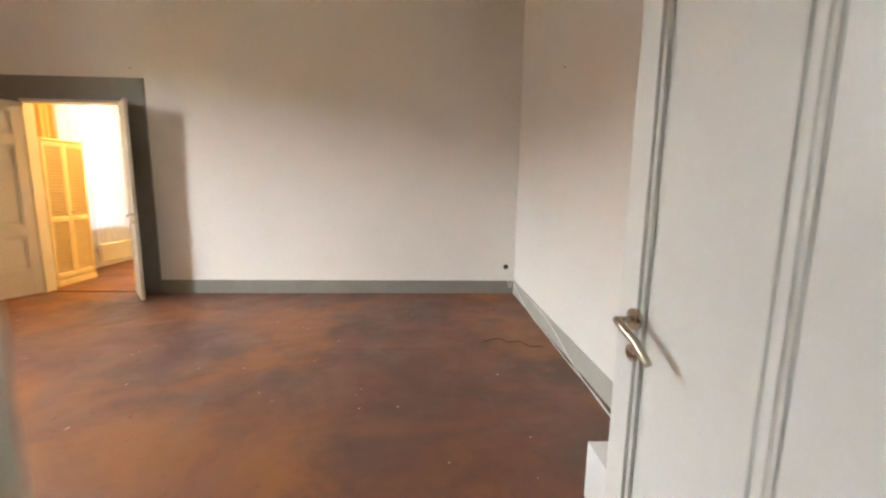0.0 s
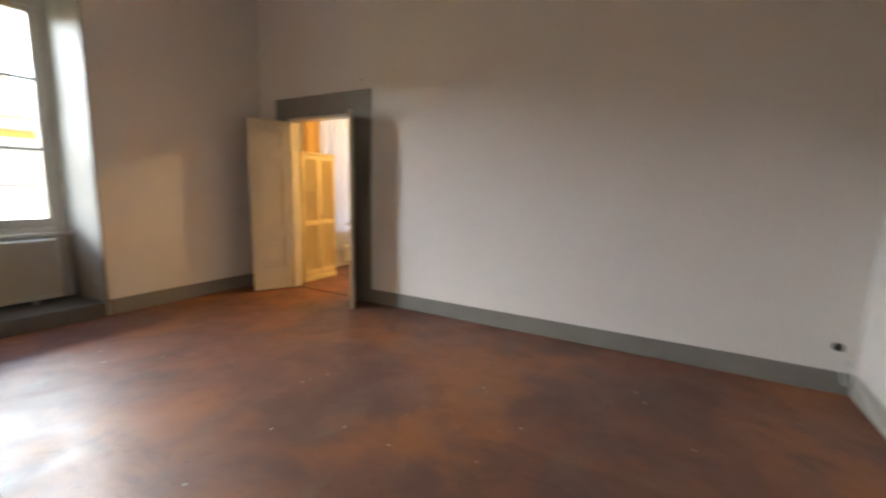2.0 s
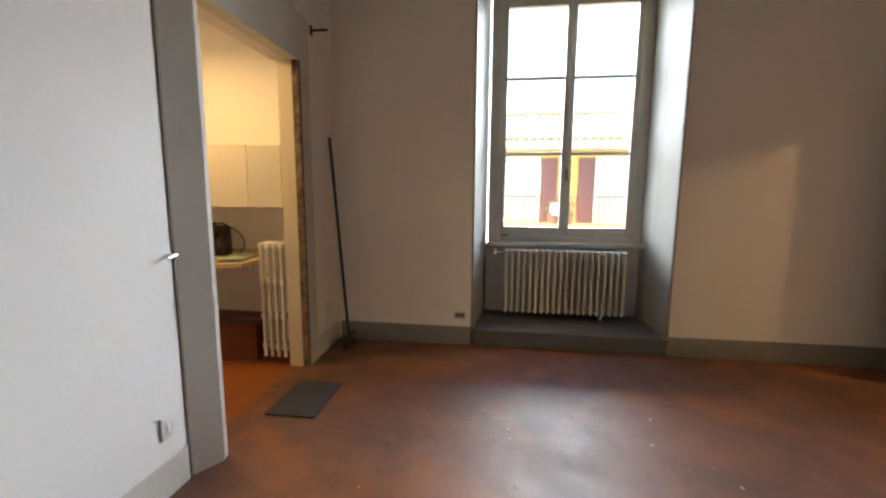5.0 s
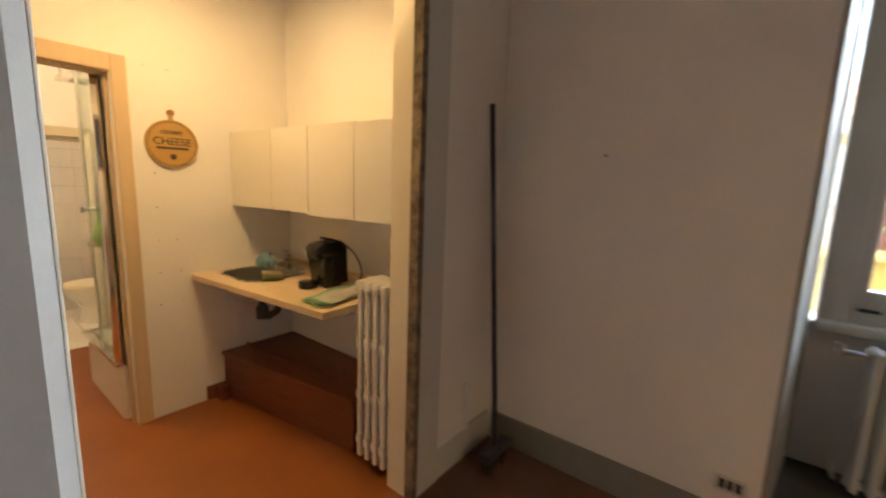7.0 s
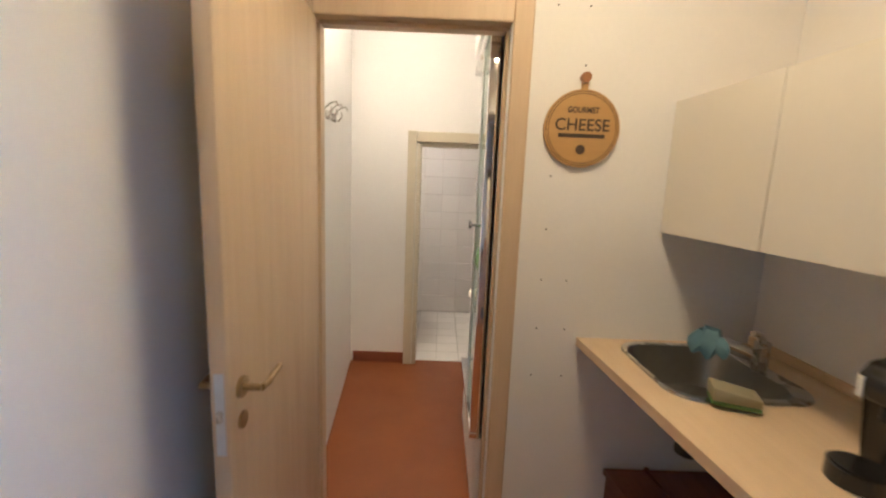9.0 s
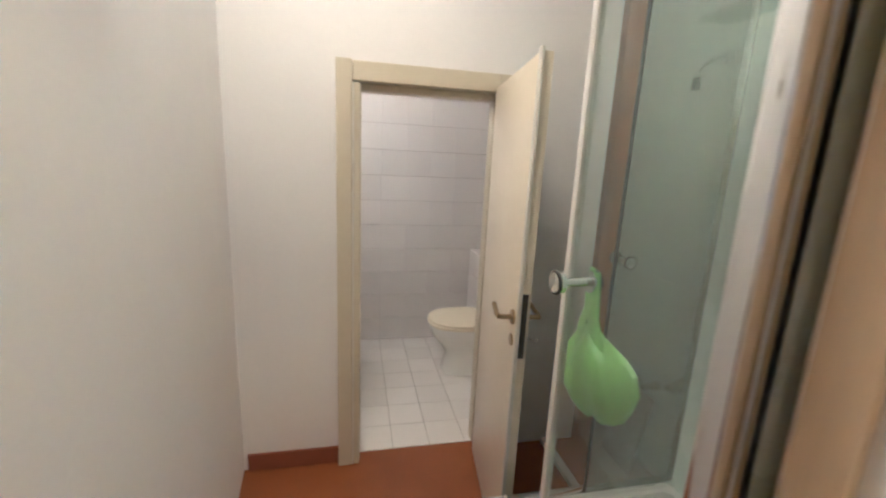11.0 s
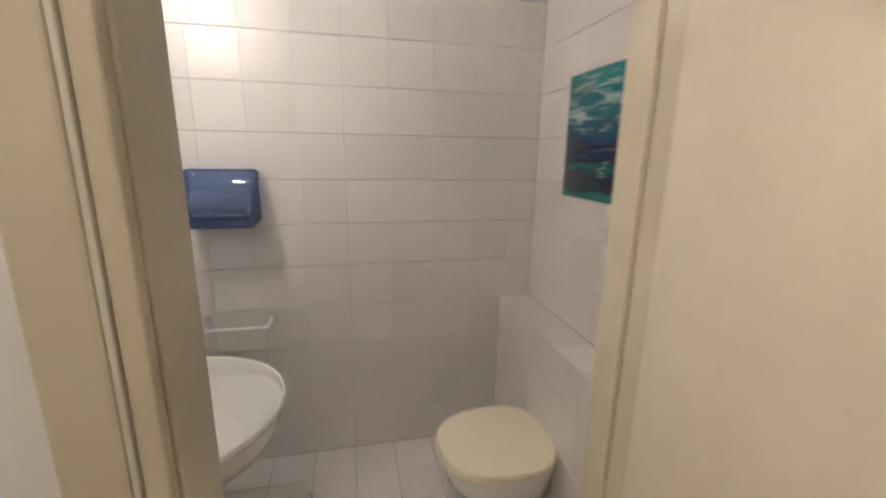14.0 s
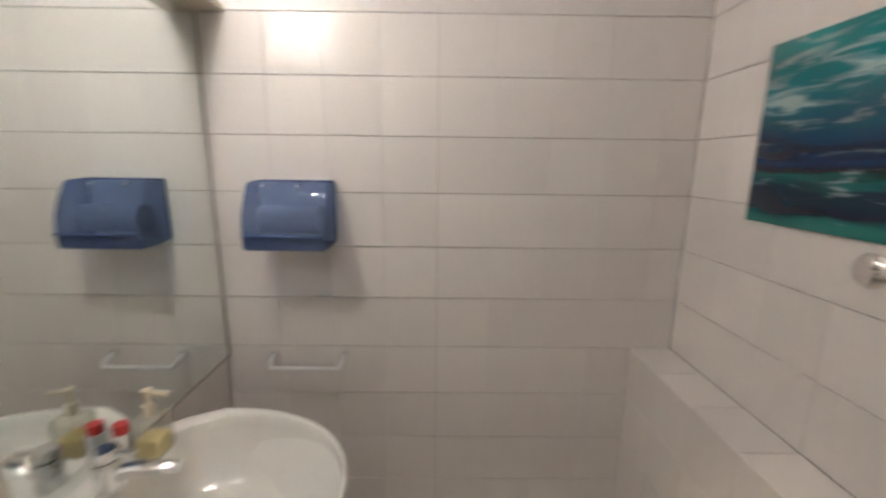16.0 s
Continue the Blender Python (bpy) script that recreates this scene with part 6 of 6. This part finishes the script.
part("apron", boxes((DX0 + 0.004, DX1 - 0.004, BS + 0.160, BS + 0.170, DZ0 + 0.003, DZ0 + 0.044), bevel=0.003), M_BLUEP, dp)
part("back_plate", boxes((DX0 + 0.006, DX1 - 0.006, BS + 0.001, BS + 0.014, DZ0 - 0.006, DZ1 - 0.006)), M_PLASW, dp, "white back plate")
for x in (DX0 + 0.10, DX1 - 0.06):
    part("rivet", tubes(((x, BS + 0.10, DZ1 - 0.012), (x, BS + 0.118, DZ1 - 0.014), 0.006)), M_CHROME, dp)

rr = thing("towel_rail", (-3.47, BS, 0.735), "short white towel rail on the tiles", "rail")
part("bar", bent(bmesh.new(), [(-3.335, BS, 0.765), (-3.335, BS + 0.055, 0.755), (-3.345, BS + 0.072, 0.738), (-3.60, BS + 0.072, 0.738), (-3.61, BS + 0.055, 0.755), (-3.61, BS, 0.765)], 0.0085), M_PLASW, rr)
for x in (-3.335, -3.61):
    part("mount", tubes(((x, BS, 0.765), (x, BS + 0.012, 0.765), 0.014)), M_CHROME, rr)

fb = thing("flush_button", (BW, -3.575, 1.295), "round chrome flush button on the tiled wall", "button")
part("plate", lathe(bmesh.new(), [(0.038, 0), (0.038, 0.006), (0.030, 0.014), (0.012, 0.017)], (0, 0, 0)), M_CHROME, fb)
fb.children[0].location = (0, 0, 0)
fb.matrix_basis = pose(BW, -3.575, 1.295, 0, 90, 0)

# abstract glass picture
M_PIC = bpy.data.materials.new("sea_painting")
M_PIC.use_nodes = True
_n, _l = M_PIC.node_tree.nodes, M_PIC.node_tree.links
_co = _n.new("ShaderNodeTexCoord")
_sep = _n.new("ShaderNodeSeparateXYZ")
_l.new(_co.outputs["Object"], _sep.inputs[0])
_mp = _n.new("ShaderNodeMapping")
_mp.inputs["Scale"].default_value = (3, 3.2, 22)
_l.new(_co.outputs["Object"], _mp.inputs[0])
_no = _n.new("ShaderNodeTexNoise")
_no.inputs["Scale"].default_value, _no.inputs["Detail"].default_value, _no.inputs["Distortion"].default_value = 1.0, 7, 0.35
_l.new(_mp.outputs[0], _no.inputs["Vector"])
_h = _n.new("ShaderNodeMapRange")
_h.inputs[1].default_value, _h.inputs[2].default_value = 1.36, 1.83
_l.new(_sep.outputs["Z"], _h.inputs[0])
_ad = _n.new("ShaderNodeMath")
_ad.operation = "MULTIPLY_ADD"
_ad.inputs[1].default_value, _ad.inputs[2].default_value = 0.26, -0.13
_l.new(_no.outputs[0], _ad.inputs[0])
_yy = _n.new("ShaderNodeMath")
_yy.operation = "MULTIPLY_ADD"
_yy.inputs[1].default_value, _yy.inputs[2].default_value = 0.10, 0.10 * 3.67
_l.new(_sep.outputs["Y"], _yy.inputs[0])
_s2 = _n.new("ShaderNodeMath")
_l.new(_ad.outputs[0], _s2.inputs[0])
_l.new(_yy.outputs[0], _s2.inputs[1])
_sm = _n.new("ShaderNodeMath")
_l.new(_s2.outputs[0], _sm.inputs[0])
_l.new(_h.outputs[0], _sm.inputs[1])
_cr = _n.new("ShaderNodeValToRGB")
_stops = [(0.0, (0.04, 0.20, 0.18)), (0.04, (0.03, 0.16, 0.15)), (0.08, (0.004, 0.012, 0.04)), (0.19, (0.006, 0.03, 0.06)), (0.235, (0.02, 0.13, 0.12)), (0.28, (0.002, 0.004, 0.012)), (0.35, (0.008, 0.035, 0.12)), (0.40, (0.003, 0.008, 0.035)), (0.47, (0.007, 0.05, 0.13)), (0.58, (0.008, 0.085, 0.14)), (0.70, (0.012, 0.13, 0.17)), (0.84, (0.010, 0.14, 0.16)), (1.0, (0.03, 0.22, 0.23))]
while len(_cr.color_ramp.elements) < len(_stops):
    _cr.color_ramp.elements.new(0.5)
for _e, (_p, _c) in zip(_cr.color_ramp.elements, _stops):
    _e.position, _e.color = _p, (*_c, 1)
_l.new(_sm.outputs[0], _cr.inputs[0])
_m2 = _n.new("ShaderNodeMapping")
_m2.inputs["Scale"].default_value, _m2.inputs["Location"].default_value = (3, 5.5, 30), (0.4, 1.7, 0.3)
_l.new(_co.outputs["Object"], _m2.inputs[0])
_n2 = _n.new("ShaderNodeTexNoise")
_n2.inputs["Scale"].default_value, _n2.inputs["Detail"].default_value, _n2.inputs["Roughness"].default_value, _n2.inputs["Distortion"].default_value = 1.0, 5, 0.62, 0.5
_l.new(_m2.outputs[0], _n2.inputs["Vector"])
_gz = _n.new("ShaderNodeValToRGB")
for _k in range(2):
    _gz.color_ramp.elements.new(0.5)
for _e, (_p, _v) in zip(_gz.color_ramp.elements, ((0.0, 0.0), (0.46, 0.0), (0.68, 0.16), (1.0, 0.04))):
    _e.position, _e.color = _p, (_v, _v, _v, 1)
_l.new(_h.outputs[0], _gz.inputs[0])
_s3 = _n.new("ShaderNodeMath")
_l.new(_n2.outputs[0], _s3.inputs[0])
_l.new(_gz.outputs[0], _s3.inputs[1])
_st = _n.new("ShaderNodeMapRange")
_st.inputs[1].default_value, _st.inputs[2].default_value, _st.inputs[4].default_value = 0.60, 0.76, 0.85
_l.new(_s3.outputs[0], _st.inputs[0])
_mx = _n.new("ShaderNodeMix")
_mx.data_type = "RGBA"
_mx.inputs["B"].default_value = (0.40, 0.56, 0.58, 1)
_l.new(_st.outputs[0], _mx.inputs["Factor"])
_l.new(_cr.outputs[0], _mx.inputs["A"])
_l.new(_mx.outputs["Result"], _n["Principled BSDF"].inputs["Base Color"])
_n["Principled BSDF"].inputs["Roughness"].default_value = 0.12
solo("picture", boxes((BW + 0.004, BW + 0.012, -3.942, -3.40, 1.356, 1.832), bevel=0.001), M_PIC, "frameless glass picture of an abstract teal and navy sea", "picture")

# ---------------------------------------------------------------- tiles
T, J = 0.20, 0.003


def tile_mesh(name, a, b, d, material, e=0.0008):
    """A flat tile a by b, d thick, with eased edges, lying in xy with its face up."""
    bm = bmesh.new()
    lo = [bm.verts.new((x, y, 0)) for x, y in ((-a / 2, -b / 2), (a / 2, -b / 2), (a / 2, b / 2), (-a / 2, b / 2))]
    up = [bm.verts.new((v.co.x, v.co.y, d - e)) for v in lo]
    top = [bm.verts.new((v.co.x - math.copysign(e, v.co.x), v.co.y - math.copysign(e, v.co.y), d)) for v in lo]
    for p, q in ((lo, up), (up, top)):
        for k in range(4):
            bm.faces.new((p[k], p[(k + 1) % 4], q[(k + 1) % 4], q[k]))
    bm.faces.new(top)
    bmesh.ops.recalc_face_normals(bm, faces=bm.faces)
    me = bpy.data.meshes.new(name)
    bm.to_mesh(me)
    bm.free()
    me.materials.append(material)
    return me


def lay(parent, spans_u, spans_v, place, material, d=0.012, ju=0.0012, jv=0.0026):
    """Tiles for every pair of spans; place(u, v) gives the pose of a tile's centre. Alike sizes share one mesh."""
    made = {}
    for u0, u1 in spans_u:
        for v0, v1 in spans_v:
            key = (round(u1 - u0, 3), round(v1 - v0, 3))
            if min(key) < 0.012:
                continue
            if key not in made:
                made[key] = tile_mesh("tile", key[0] - ju, key[1] - jv, d, material)
            o = new("tile", made[key])
            o.parent = parent
            o.matrix_basis = place((u0 + u1) / 2, (v0 + v1) / 2)


def spans(a, b, at, step=T):
    """Cuts of [a, b] at the joints at + k * step."""
    k = math.ceil((a - at) / step + 1e-6)
    cuts = [a]
    while at + k * step < b - 1e-6:
        cuts.append(at + k * step)
        k += 1
    cuts.append(b)
    return list(zip(cuts, cuts[1:]))


ob = bpy.data.objects
zs_full = spans(0.0, 2.4, 0.0)
R_S = lambda x, z: pose(x, BS - 0.012, z, -90, 0, 0)
R_W = lambda y, z: pose(BW - 0.012, y, z, 90, 0, 90)
R_E = lambda y, z: pose(BE + 0.012, y, z, 90, 0, -90)
lay(ob["wall_bath_south"], spans(BW, BE, -4.17), zs_full, R_S, M_TILE)
lay(ob["wall_bath_west"], spans(BS, BN - 0.105, BS), spans(LZ, 2.4, 0.0), R_W, M_TILE)
lay(ob["wall_bath_east"], spans(BS, BN - 0.105, BS), spans(0.0, 2.4, 0.0), R_E, M_TILE)
lay(ob["ledge"], spans(BS, BN - 0.105, BS), spans(0, LZ, 0.0), lambda y, z: pose(LX - 0.012, y, z, 90, 0, 90), M_TILE)
lay(ob["ledge"], spans(BW, LX, BW), spans(BS, BN - 0.105, BS), lambda x, y: pose(x, y, LZ - 0.012, 0, 0, 0), M_TILE)
lay(ob["floor_bath"], spans(BW, BE, -4.17), spans(BS, BN - 0.05, BS), lambda x, y: pose(x, y, -0.008, 0, 0, 0), M_FTILE, 0.008, 0.003, 0.003)
lay(ob["wall_kitchen_west"], spans(-3.0, SYN, -3.0), spans(0.0, 2.0, 0.0), lambda y, z: pose(KW, y, z, 90, 0, 90), M_TILE, 0.008)
